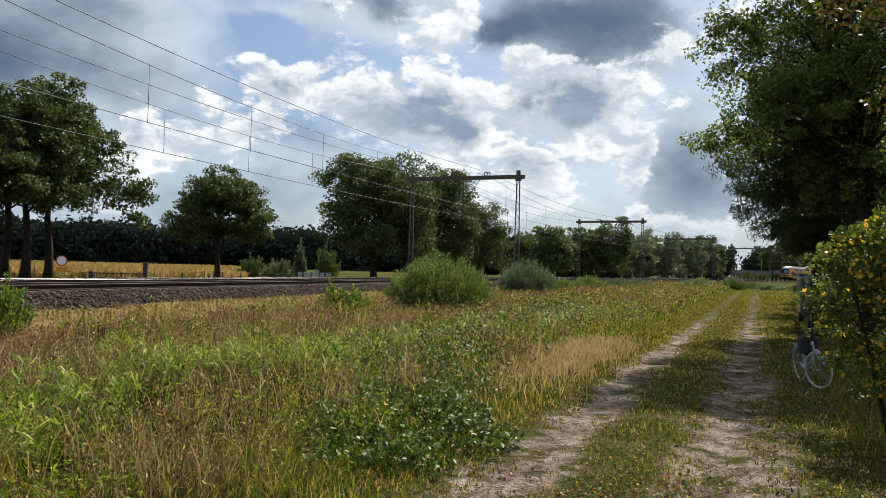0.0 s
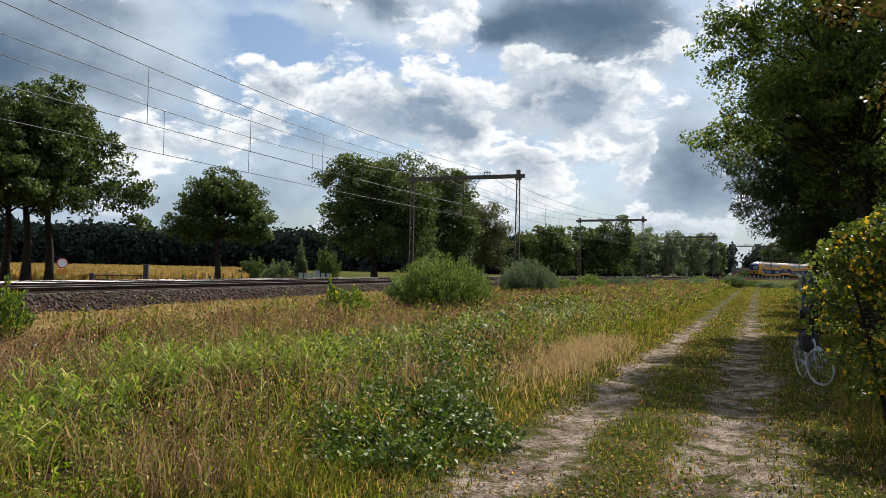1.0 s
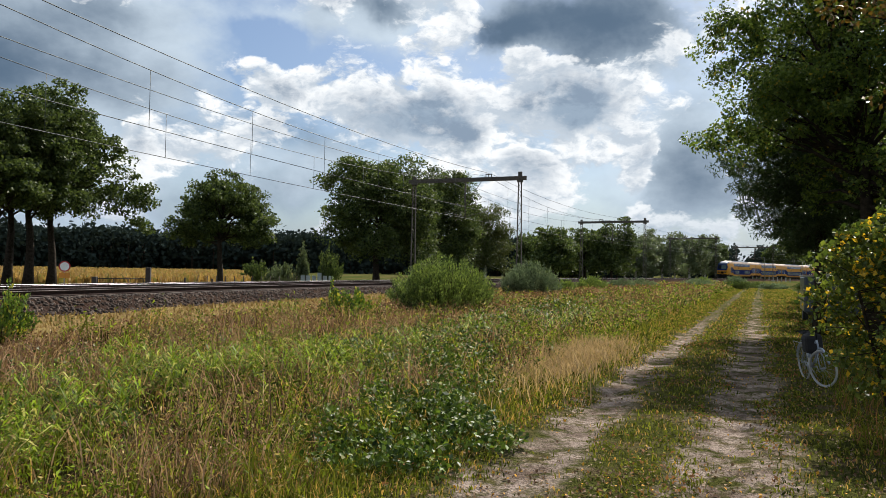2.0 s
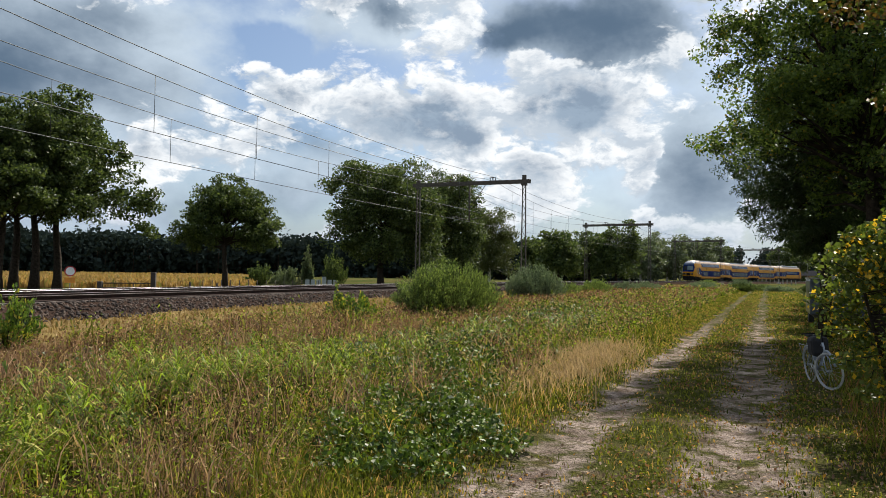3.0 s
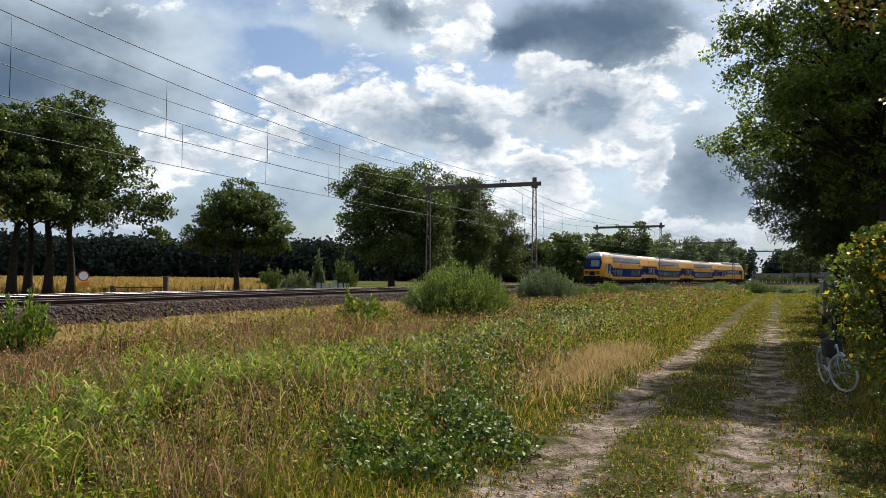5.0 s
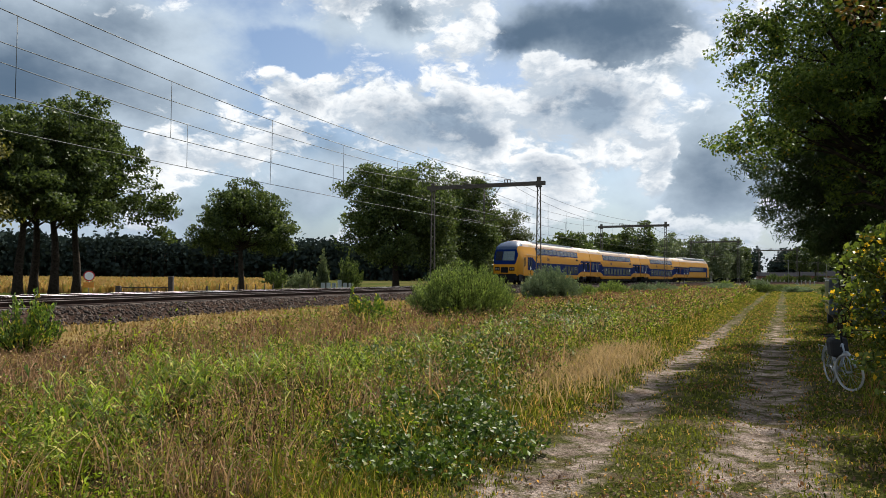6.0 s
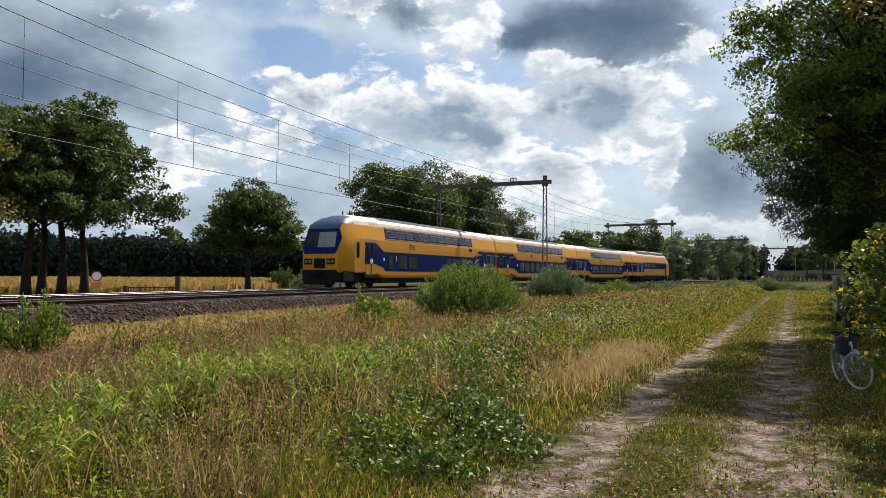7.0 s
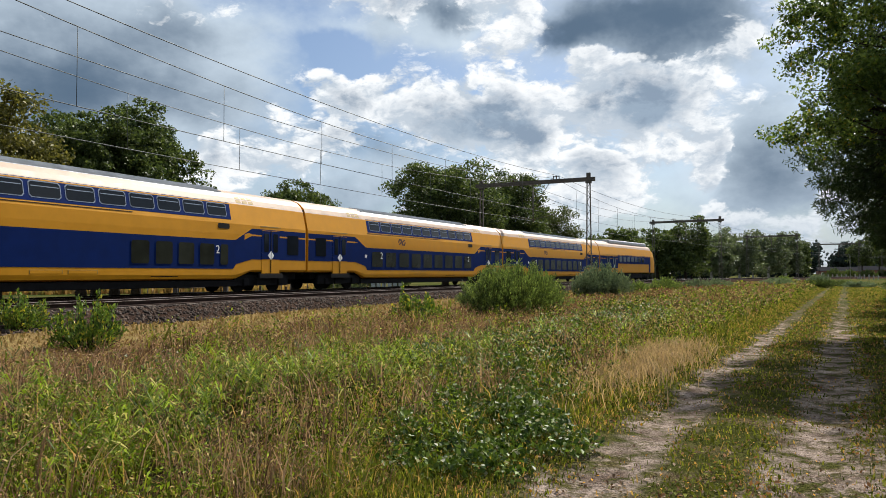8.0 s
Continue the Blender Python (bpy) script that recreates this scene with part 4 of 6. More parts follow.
    # the upper box blocks daylight above the bogies, keeping the underside dark
    part("underframe", box_bm([(x_cut0 - 0.4, x_cut1 + 0.4, -1.25, 1.25, 0.28, 0.56), (0.9, L - 0.3, -0.9, 0.9, 0.56, 0.90)], 0.03), UNDER, root, "black underframe boxes")
    part("gangway", box_bm([(L - 0.12, L + 0.12, -1.12, 1.12, 0.8, 4.10)], 0.03), UNDER, root, "black rubber gangway bellows")


def skirt_profile(high):
    """The section with its lower edge raised over the bogies."""
    return [(1.15 if high < 0.7 else 1.30, high), (1.36, high + 0.06), (1.39, max(0.80, high + 0.10))] + PROFILE[3:]


def coach(L, first_class=False, seed=0):
    root = new("double_deck_coach")
    tagged(root, "yellow and dark blue double-deck passenger coach on the far track", "train coach", "coaches of the train")
    a, b = 5.6, L - 5.6
    secs = [(0.11, skirt_profile(0.92)), (a - 1.2, skirt_profile(0.92)), (a - 0.2, skirt_profile(0.58)), (b + 0.2, skirt_profile(0.58)), (b + 1.2, skirt_profile(0.92)), (L - 0.11, skirt_profile(0.92))]
    loft("body", secs, [YELLOW, ROOF_GLARE, UNDER], lambda i, j, full: 1 if 5 <= j < full - 6 else 0, root, "bright yellow car body, roof coloured pale for sun glare")
    car_common(root, L, a, b, 0.15, L - 0.15, first_class, seed=seed)
    for side in (-1, 1):
        door(root, 2.9, side)
        door(root, L - 2.9, side)
        for x in (1.2, L - 1.2):
            panel("lobby_window", root, rect(x - 0.45, x + 0.45, 1.75, 2.70), DARK_GLASS, 0.014, "dark lobby window", side)
    wheelset_bogie(root, 3.2)
    wheelset_bogie(root, L - 3.2)
    return root


def cab_car(L):
    root = new("driving_coach")
    tagged(root, "yellow double-deck driving coach with a raked blue-framed windscreen", "train coach", "coaches of the train")
    a, b = 4.85, L - 5.5
    nose = -0.7

    def cut(zmax, squeeze, low):
        return [(y * squeeze, min(z, zmax)) for y, z in skirt_profile(low)]
    secs = [(nose - 0.02, cut(2.06, 0.80, 0.98)), (nose + 0.05, cut(2.30, 0.89, 0.92)), (nose + 0.42, cut(3.60, 0.945, 0.92)), (nose + 0.62, cut(3.86, 0.965, 0.92)), (nose + 0.90, cut(4.06, 0.985, 0.92)), (0.65, cut(4.32, 1.0, 0.92)), (1.3, cut(4.52, 1.0, 0.92)),
            (2.1, skirt_profile(0.92)), (a - 1.2, skirt_profile(0.92)), (a - 0.2, skirt_profile(0.58)), (b + 0.2, skirt_profile(0.58)), (b + 1.2, skirt_profile(0.92)), (L - 0.11, skirt_profile(0.92))]

    def paint(i, j, full):
        lowest = {0: 4, 1: 4, 2: 5, 3: 5, 4: 5, 5: 5}.get(i, 99)
        if lowest <= j < full - 1 - lowest:
            return 1 if i <= 1 else 2
        return 3 if i >= 6 and 5 <= j < full - 6 else 0
    loft("body", secs, [YELLOW, BLUE, CAB_TOP, ROOF_GLARE, UNDER], paint, root, "bright yellow car body with a blue-grey cab roof", 1.4)
    # windscreen panes lie on the raked front between (0, 2.12) and (0.55, 3.35)

    def front(x_in, z):
        return nose + (z - 2.12) / (3.60 - 2.12) * 0.42 - x_in
    for y0, y1, nm, mat in ((-1.02, 0.25, "windscreen", WINDSCREEN), (0.33, 1.08, "windscreen", DARK_GLASS)):
        bm = bmesh.new()
        vs = [bm.verts.new((front(d, z), y, z)) for d in (0.02, -0.03) for y, z in ((y0, 2.46), (y1, 2.46), (y1 * 0.95, 3.40), (y0 * 0.95, 3.40))]
        for f in ((0, 1, 2, 3), (7, 6, 5, 4), (0, 4, 5, 1), (1, 5, 6, 2), (2, 6, 7, 3), (3, 7, 4, 0)):
            bm.faces.new([vs[i] for i in f])
        bmesh.ops.recalc_face_normals(bm, faces=bm.faces[:])
        part(nm, bm, mat, root, "greenish windscreen with a drawn blind" if mat is WINDSCREEN else "dark windscreen pane")
    wip = [[((front(0.05, 2.45), 0.85, 2.45), 0.018), ((front(0.05, 3.05), 0.55, 3.05), 0.014)]]
    put_part("wiper", tube_mesh("wiper", wip, UNDER, 5), root, "black wiper arm")
    for sy in (-1, 1):
        head = part("headlight", box_bm([(nose - 0.05, nose + 0.02, sy * 0.80 - 0.29, sy * 0.80 + 0.29, 1.42, 1.78)], 0.02), UNDER, root, "black headlight housing")
        for dy in (-0.13, 0.13):
            bm = bmesh.new()
            bmesh.ops.create_cone(bm, cap_ends=True, segments=18, radius1=0.105, radius2=0.085, depth=0.04, matrix=Matrix.Translation((nose - 0.07, sy * 0.80 + dy, 1.60)) @ Matrix.Rotation(-math.pi / 2, 4, "Y"))
            part("lens", bm, LAMP_GLASS, head, "clear lamp lens")
    part("coupling_hatch", box_bm([(nose - 0.06, nose + 0.02, -0.40, 0.40, 1.20, 1.78)], 0.02), UNDER, root, "black hatch between the headlights")
    part("front_apron", box_bm([(nose - 0.06, nose + 0.7, -1.22, 1.22, 0.42, 1.12), (nose - 0.25, nose + 0.2, -1.0, 1.0, 0.22, 0.50)], 0.06), UNDER, root, "black front apron")
    for y0, y1 in ((-1.38, -1.16), (1.16, 1.38)):
        part("side_skirt", box_bm([(-0.2, 1.0, y0, y1, 0.40, 1.06)], 0.03), UNDER, root, "black side skirt behind the apron")
    part("coupler", box_bm([(nose - 0.55, nose - 0.10, -0.18, 0.18, 0.82, 1.05)], 0.04), UNDER, root, "black automatic coupler")
    for sy in (-0.85, 0.85):
        bm = bmesh.new()
        bmesh.ops.create_cone(bm, cap_ends=True, segments=12, radius1=0.05, radius2=0.03, depth=0.3, matrix=Matrix.Translation((2.2, sy * 0.3, 4.75)))
        part("roof_horn", bm, UNDER, root)
    car_common(root, L, a, b, 2.25, L - 0.15, True)
    for side in (-1, 1):
        panel("cab_door", root, rect(1.0, 1.8, 0.98, 2.92), YELLOW, 0.012, side=side)
        panel("cab_door_gap", root, [(0.95, 0.98, 2.9), (0.99, 0.98, 2.9)], GRILLE, 0.013, "dark door joint", side)
        panel("cab_window", root, rect(1.24, 1.56, 1.86, 2.86, 0.1), DARK_GLASS, 0.018, "narrow dark cab window", side)
        door(root, 3.05, side)
        door(root, L - 2.9, side)
        panel("lobby_window", root, rect(L - 1.65, L - 0.75, 1.75, 2.70), DARK_GLASS, 0.014, "dark lobby window", side)
        panel("pale_brow", root, [(2.0, 3.12, 3.16), (4.4, 3.12, 3.16)], ROOF_GLARE, 0.006, side=side)
    wheelset_bogie(root, 2.7)
    wheelset_bogie(root, L - 3.2)
    return root


def power_car(L):
    root = new("power_coach")
    tagged(root, "yellow and blue power coach with a grey roof pod", "train coach", "coaches of the train")
    secs = [(0.11, skirt_profile(0.92)), (L - 2.4, skirt_profile(0.92)), (L - 1.4, [(y * 0.99, min(z, 4.45)) for y, z in skirt_profile(0.92)]), (L - 0.5, [(y * 0.96, min(z, 3.7)) for y, z in skirt_profile(0.92)]), (L, [(y * 0.93, min(z, 2.4)) for y, z in skirt_profile(0.92)])]
    loft("body", secs, [YELLOW, ROOF_GLARE, UNDER], lambda i, j, full: 1 if 5 <= j < full - 6 else 0, root, "bright yellow car body, roof coloured pale for sun glare")
    for side in (-1, 1):
        panel("lobby_band", root, [(0.15, 1.50, 2.90), (6.3, 1.50, 2.90)], BLUE, 0.006, "dark blue lobby panel", side)
        panel("window_band", root, [(6.3, 2.05, 3.10), (L - 2.2, 2.05, 3.10)], BLUE, 0.006, "dark blue window band", side)
        panel("glare_shoulder", root, [(0.15, 4.02, 4.40), (L - 2.4, 4.02, 4.40)], ROOF_GLARE, 0.005, "yellow roof shoulder coloured pale for sun glare", side)
        window_row(root, 6.8, L - 5.0, 7, 2.25, 2.95, 0.4, DARK_GLASS, BLUE, side, "side_window")
        panel("cab_door", root, rect(L - 2.9, L - 2.2, 0.98, 2.92), BLUE, 0.012, "dark blue cab door", side)
        door(root, 2.9, side)
        door(root, 5.0, side)
    part("roof_pod", box_bm([(4.6, L - 2.5, -0.9, 0.9, 4.40, 4.86)], 0.12), ROOF, root, "grey roof equipment pod")
    part("underframe", box_bm([(5.2, L - 5.2, -1.2, 1.2, 0.3, 0.9)], 0.03), UNDER, root, "black underframe boxes")
    wheelset_bogie(root, 3.2)
    wheelset_bogie(root, L - 3.0)
    return root


CAR_L, TAIL_L = 25.7, 22.0
cars = [(cab_car(CAR_L), 0.0, CAR_L), (coach(CAR_L), CAR_L, CAR_L), (coach(CAR_L), 2 * CAR_L, CAR_L), (power_car(TAIL_L), 3 * CAR_L, TAIL_L)]


def train_front(t):
    return FRONT_AT_END + SPEED * (8.0 - t) - 0.45 * max(0.0, 3.5 - t) ** 2


FRONT_AT_END, SPEED = 5.5, 33.9


def motions():
    times = [i * 0.25 for i in range(33)]
    for car, back, length in cars:
        rows = []
        for t in times:
            s = train_front(t) + back
            a, _ = track(s + 3.2, 0.0)
            b, _ = track(s + length - 3.2, 0.0)
            h = math.degrees(math.atan2(b.y - a.y, b.x - a.x))
            m = Matrix.Translation(a) @ pose(0, 0, 0, 0, 0, h) @ pose(-3.2, 0, 0)
            rows.append((t, m))
        walk(car, rows)

# ---- trees beyond the line ----
TREE_LABEL = "broad-leaved tree with a dense dark green crown beyond the railway"


def polar(az, d):
    return d * math.sin(radians(az)), d * math.cos(radians(az))


def crown(rng_seed, w, z0, z1, n=7):
    """Lobes of a rounded, uneven crown of half width w between z0 and z1."""
    r = random.Random(rng_seed)
    h = z1 - z0
    lobes = [(0, 0, z0 + 0.47 * h, w * 0.66, w * 0.66, h * 0.42)]
    for i in range(2 * n):
        a, k = i * 2.4 + r.uniform(-0.4, 0.4), 0.14 + 0.73 * (i + r.uniform(0.2, 0.8)) / (2 * n)
        reach = w * 0.68 * math.sqrt(max(0.03, 1 - ((k - 0.40) / 0.60) ** 2)) * r.uniform(0.82, 1.12)
        lobes.append((math.cos(a) * reach, math.sin(a) * reach, z0 + h * k, w * r.uniform(0.25, 0.38), w * r.uniform(0.25, 0.38), h * r.uniform(0.10, 0.17)))
    return lobes


def far_trees():
    # az right of +y, distance, half width, crown bottom, top, material
    for i, (az, d, w, z0, z1) in enumerate(((-26.1, 54, 4.0, 4.4, 13.2), (-25.2, 60, 4.2, 4.6, 14.4), (-24.0, 57, 4.1, 4.6, 14.0), (-22.6, 60, 4.2, 4.8, 13.6))):
        x, y = polar(az, d)
        extra = [(4.4, 1.0, 6.6, 2.2, 1.7, 1.2), (5.6, 0.6, 4.7, 1.3, 1.1, 0.6), (3.6, 1.0, 9.0, 2.0, 1.8, 1.4), (5.9, 0.5, 7.2, 1.2, 1.1, 0.8), (2.4, 0.4, 11.2, 1.8, 1.8, 1.3)] if i == 3 else []
        tree("oak_tree", x, y, crown(1 + i, w, z0, z1) + extra, 0.33, 380, 62, 0.25, OAK, BARK, 11 + i, TREE_LABEL, spread=0.45, limbs=46, group="trees by the field road")
    x, y = polar(-31.3, 50)
    tree("oak_tree", x, y, crown(33, 4.3, 3.4, 12.8), 0.36, 300, 80, 0.25, leafy("yellowing_leaf", (0.05, 0.06, 0.014), (0.25, 0.225, 0.06), through=0.45), BARK, 14, "broad-leaved tree with yellowing crown beyond the railway", spread=0.62, limbs=40)
    x, y = polar(-11.45, 70)
    tree("oak_tree", x, y, [(0, 0, 6.6, 3.9, 3.9, 3.0), (-2.8, 0, 5.4, 2.3, 2.3, 1.9), (2.9, 0, 5.5, 2.2, 2.4, 1.9), (0.2, -1, 8.8, 2.4, 2.2, 1.6), (-1.6, 1, 7.8, 2.2, 2.2, 1.7), (1.7, 1, 7.8, 2.2, 2.2, 1.6)], 0.30, 380, 72, 0.25, OAK, BARK, 15,
         "single round-crowned tree standing beyond the railway", spread=0.46, limbs=60, trunk_top=0.72)
    x, y = polar(0.2, 79)
    tree("oak_tree", x, y, crown(5, 6.9, 1.8, 14.4, 11), 0.45, 660, 72, 0.30, OAK, BARK, 16, TREE_LABEL, spread=0.7, limbs=50)
    x, y = polar(5.0, 92)
    tree("oak_tree", x, y, crown(6, 5.2, 1.2, 15.2, 10), 0.35, 560, 76, 0.29, OAK, BARK, 17, TREE_LABEL, spread=0.7, limbs=36)
    x, y = polar(8.6, 104)
    tree("birch_tree", x, y, crown(7, 4.4, 1.0, 12.0, 9), 0.25, 340, 76, 0.25, leafy("hanging_leaf", (0.045, 0.065, 0.018), (0.12, 0.14, 0.035)), BIRCH_BARK, 18, "slender tree with drooping light green twigs beyond the railway", spread=0.6, limbs=36, hang=0.8)
    # the row along the far side of the line
    spec = [(13.8, 132, 4.6, 1.5, 10.2), (16.2, 150, 5.5, 1.0, 11.6), (18.2, 152, 5.6, 1.0, 13.0), (20.0, 172, 5.2, 1.0, 10.8), (21.9, 182, 6.0, 1.0, 12.4), (23.8, 196, 5.4, 1.0, 11.8), (24.9, 210, 5.0, 1.0, 12.6),
            (25.7, 222, 3.6, 1.0, 11.0), (15.0, 165, 5.0, 0.8, 9.5), (12.4, 150, 4.6, 0.8, 10.0), (22.8, 214, 6.0, 0.8, 10.5), (19.2, 200, 6.0, 0.8, 11.5)]
    for i, (az, d, w, z0, z1) in enumerate(spec):
        x, y = polar(az, d)
        silver = i in (3, 4, 5, 6, 10, 11)
        tree("roadside_tree", x, y, crown(40 + i, w, z0, z1, 7), 0.3, 230, 30, 0.54, POPLAR if silver else OAK, BIRCH_BARK if silver else BARK, 50 + i,
             "silvery green tree in the row along the railway" if silver else "dark green tree in the row along the railway", spread=0.8, limbs=20, group="trees along the line")
    spec = [(29.6, 300, 4.6, 4.4, 14.5), (30.6, 315, 6.0, 4.4, 16.5), (31.9, 335, 5.0, 4.4, 15.6), (33.6, 370, 8.5, 1.0, 17.5), (35.5, 370, 9.0, 1.0, 18.0), (37.5, 370, 9.0, 1.0, 18.0)]
    for i, (az, d, w, z0, z1) in enumerate(spec):
        x, y = polar(az, d)
        tree("crossing_tree", x, y, crown(70 + i, w, z0, z1, 7), 0.32, 150, 40, 0.6, OAK, BARK, 80 + i, "dark green tree near the far level crossing", spread=0.8, limbs=20, group="trees at the crossing")


far_trees()


def far_wood():
    """The dark edge of the wood behind the maize, of one mass."""
    rng = np.random.default_rng(9)
    n = 6500
    az = rng.uniform(-48, 21, n)
    d = rng.uniform(236, 275, n)
    top = 11.6 + 0.6 * np.sin(az * 0.9) + 0.5 * np.sin(az * 2.7 + 1) + 0.5 * np.sin(az * 6.1)
    z = top * rng.uniform(0, 1, n) ** 0.55
    C = np.stack([d * np.sin(np.radians(az)), d * np.cos(np.radians(az)), z], 1)
    per = 14
    P = np.repeat(C, per, 0) + rng.normal(size=(n * per, 3)) * np.array((1.5, 1.5, 0.9))
    P[:, 2] = np.maximum(P[:, 2], 0.1)
    v, t = leaf_arrays(rng, P, 1.35, 0.85, 0.6)
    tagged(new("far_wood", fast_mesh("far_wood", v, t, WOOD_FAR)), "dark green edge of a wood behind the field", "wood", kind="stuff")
    # big leaf cards added behind the edge, so its holes look dark
    m = 3600
    az = rng.uniform(-50, 21, m)
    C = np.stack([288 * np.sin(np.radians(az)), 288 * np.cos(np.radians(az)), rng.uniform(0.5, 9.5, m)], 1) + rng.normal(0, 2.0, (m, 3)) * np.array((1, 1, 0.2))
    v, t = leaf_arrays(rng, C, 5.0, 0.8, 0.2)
    tagged(new("wood_backing", fast_mesh("wood_backing", v, t, WOOD_FAR)), "large dark leaf cards added as backing behind the wood's edge", "wood", kind="stuff")
    lines = []
    for i in range(260):
        a = radians(rng.uniform(-48, 21))
        r = rng.uniform(238, 262)
        x, y = r * math.sin(a), r * math.cos(a)
        lines.append([((x, y, -0.2), 0.25), ((x, y, 8.0), 0.12)])
    tagged(new("far_wood_trunks", tube_mesh("far_wood_trunks", lines, BARK, 5)), "dark trunks at the edge of the wood", "wood", kind="stuff")
    # trees behind the bend
    k = 1500
    az = np.concatenate([rng.uniform(22.0, 26.9, k // 3), rng.uniform(27.9, 32.4, k // 3), rng.uniform(32.9, 41.0, k // 3)])
    d = rng.uniform(410, 440, len(az))
    C = np.stack([d * np.sin(np.radians(az)), d * np.cos(np.radians(az)), (12.5 + 3 * np.sin(az * 3.1)) * rng.uniform(0, 1, len(az)) ** 0.6], 1)
    P = np.repeat(C, 14, 0) + rng.normal(size=(len(az) * 14, 3)) * 1.5
    P[:, 2] = np.maximum(P[:, 2], 0.1)
    v, t = leaf_arrays(rng, P, 1.8, 0.8, 0.6)
    tagged(new("bend_wood", fast_mesh("bend_wood", v, t, WOOD_FAR)), "dark trees behind the bend of the railway", "wood", kind="stuff")
    # closing rows of trees behind and beside
    n = 2600
    az = rng.uniform(40, 300, n)
    d = rng.uniform(240, 300, n)
    C = np.stack([d * np.sin(np.radians(az)), d * np.cos(np.radians(az)), 12 * rng.uniform(0, 1, n) ** 0.6], 1)
    P = np.repeat(C, 10, 0) + rng.normal(size=(n * 10, 3)) * 2.2
    P[:, 2] = np.maximum(P[:, 2], 0.1)
    v, t = leaf_arrays(rng, P, 2.2, 0.7, 0.6)
    tagged(new("distant_wood", fast_mesh("distant_wood", v, t, WOOD_FAR)), "distant dark wood round the fields", "wood", kind="stuff")


far_wood()


def maize_field():
    rng = np.random.default_rng(21)
    n = 25000
    az = rng.uniform(-44, -9.3, n)
    d = 72 + 150 * rng.uniform(0, 1, n) ** 1.4
    x, y = d * np.sin(np.radians(az)), d * np.cos(np.radians(az))
    keep = track_off(x, y)[0] < -22
    x, y, d = x[keep], y[keep], d[keep]
    h = rng.uniform(0.65, 1.05, len(x))
    P, T = blade_arrays(rng, x, y, np.zeros(len(x)), h, 0.14 + d * 0.0015, 0.7)
    tagged(new("maize_field", fast_mesh("maize_field", P, T, CORN)), "ripe yellow maize field in front of the wood", "crop", kind="stuff")


maize_field()


# ---- undergrowth ----
def undergrowth():
    rng = np.random.default_rng(31)

    def masks(x, y):
        u, v = path_uv(x, y)
        off, s = track_off(x, y)
        return u, v, off, s
    # bare dark gaps between the plants
    def gaps(x, y):
        return wave(x + 2, y - 5, 2.9) + 0.6 * wave(x - 7, y + 1, 6.3) > -0.44
    # clumps of taller growth with hollows between
    def clumps(x, y, r):
        k = 0.32 + 1.0 * smooth(0.6 * wave(x, y, 3.1) + 0.5 * wave(x + 3, y - 2, 7.3), -0.6, 0.6)
        return k + (1 - k) * smooth(r, 18, 40)
    # tall brown seed grass of the rough strip
    def browns(x, y, off):
        return 0.60 * wave(x, y, 0.55) + 0.35 * wave(x + 3, y + 8, 1.7) + 0.85 * smooth(off, 17.0, 13.0) + 0.9 * np.exp(-((x + 0.8) ** 2 + (y - 5.9) ** 2) / 1.0) + 0.6 * np.exp(-((x - 1.5) ** 2 + (y - 9.2) ** 2) / 1.2) + 0.08
    x, y, r = scatter(rng, 190000, 4.5, 150, -40, 32, 1.35)
    u, v, off, s = masks(x, y)
    w2 = wave(x + 9, y - 4, 1.1)
    inside = (v < -3.7 - 0.4 * w2) & (off > 10.3 + 0.5 * wave(x + 1, y, 0.8)) & (gaps(x, y) | (r > 16))
    b = browns(x, y, off)
    sel = inside & (rng.uniform(-1, 1, len(x)) < 0.18 + b)
    h = rng.uniform(0.25, 0.62, len(x)) * (0.9 + 0.2 * w2) * (0.55 + 0.45 * smooth(off, 10.6, 13.0)) * clumps(x, y, r) * 1.1
    gx, gy, gh, gr = x[sel], y[sel], h[sel], r[sel]
    P, T = blade_arrays(rng, gx, gy, ground_z(gx, gy), gh, (0.0030 + 0.0009 * gr) * rng.uniform(0.6, 1.4, len(gx)), 0.55, head=0.3)
    tagged(new("brown_grass", fast_mesh("brown_grass", P, T, BROWN)), "tall reddish brown seeding grass on the rough strip", "grass", kind="stuff")
    k = rng.permutation(np.repeat(np.arange(len(gx)), 3))[:170000]
    C = np.stack([gx[k], gy[k], ground_z(gx[k], gy[k]) + gh[k] * rng.uniform(0.45, 1.1, len(k))], 1) + rng.normal(0, 0.05, (len(k), 3))
    v_, t_ = leaf_arrays(rng, C, 0.015 + 0.0024 * gr[k], 0.42, 0.4)
    tagged(new("seed_heads", fast_mesh("seed_heads", v_, t_, SEED)), "reddish seed heads over the tall grass", "grass", kind="stuff")
    # green weeds between
    x, y, r = scatter(rng, 190000, 4.5, 150, -40, 32, 1.35)
    u, v, off, s = masks(x, y)
    w2 = wave(x + 9, y - 4, 1.1)
    inside = (v < -3.5 - 0.4 * w2) & (off > 10.3 + 0.5 * wave(x + 1, y, 0.8)) & (gaps(x, y) | (r > 16))
    sel = inside & (rng.uniform(-1, 1, len(x)) < 0.24 - browns(x, y, off))
    h = rng.uniform(0.16, 0.46, len(x)) * (0.75 + 0.55 * smooth(wave(x * 1.3, y * 1.1, 2.6), -0.5, 0.8)) * clumps(x + 5, y + 3, r) * 1.15
    gx, gy, gh, gr = x[sel], y[sel], h[sel], r[sel]
    P, T = blade_arrays(rng, gx, gy, ground_z(gx, gy), gh, (0.006 + 0.0011 * gr) * rng.uniform(0.6, 1.5, len(gx)), 0.8)
    tagged(new("green_grass", fast_mesh("green_grass", P, T, GRASS)), "mixed green and yellow grass of the rough strip", "grass", kind="stuff")
    k = rng.permutation(np.repeat(np.arange(len(gx)), 5))[:230000]
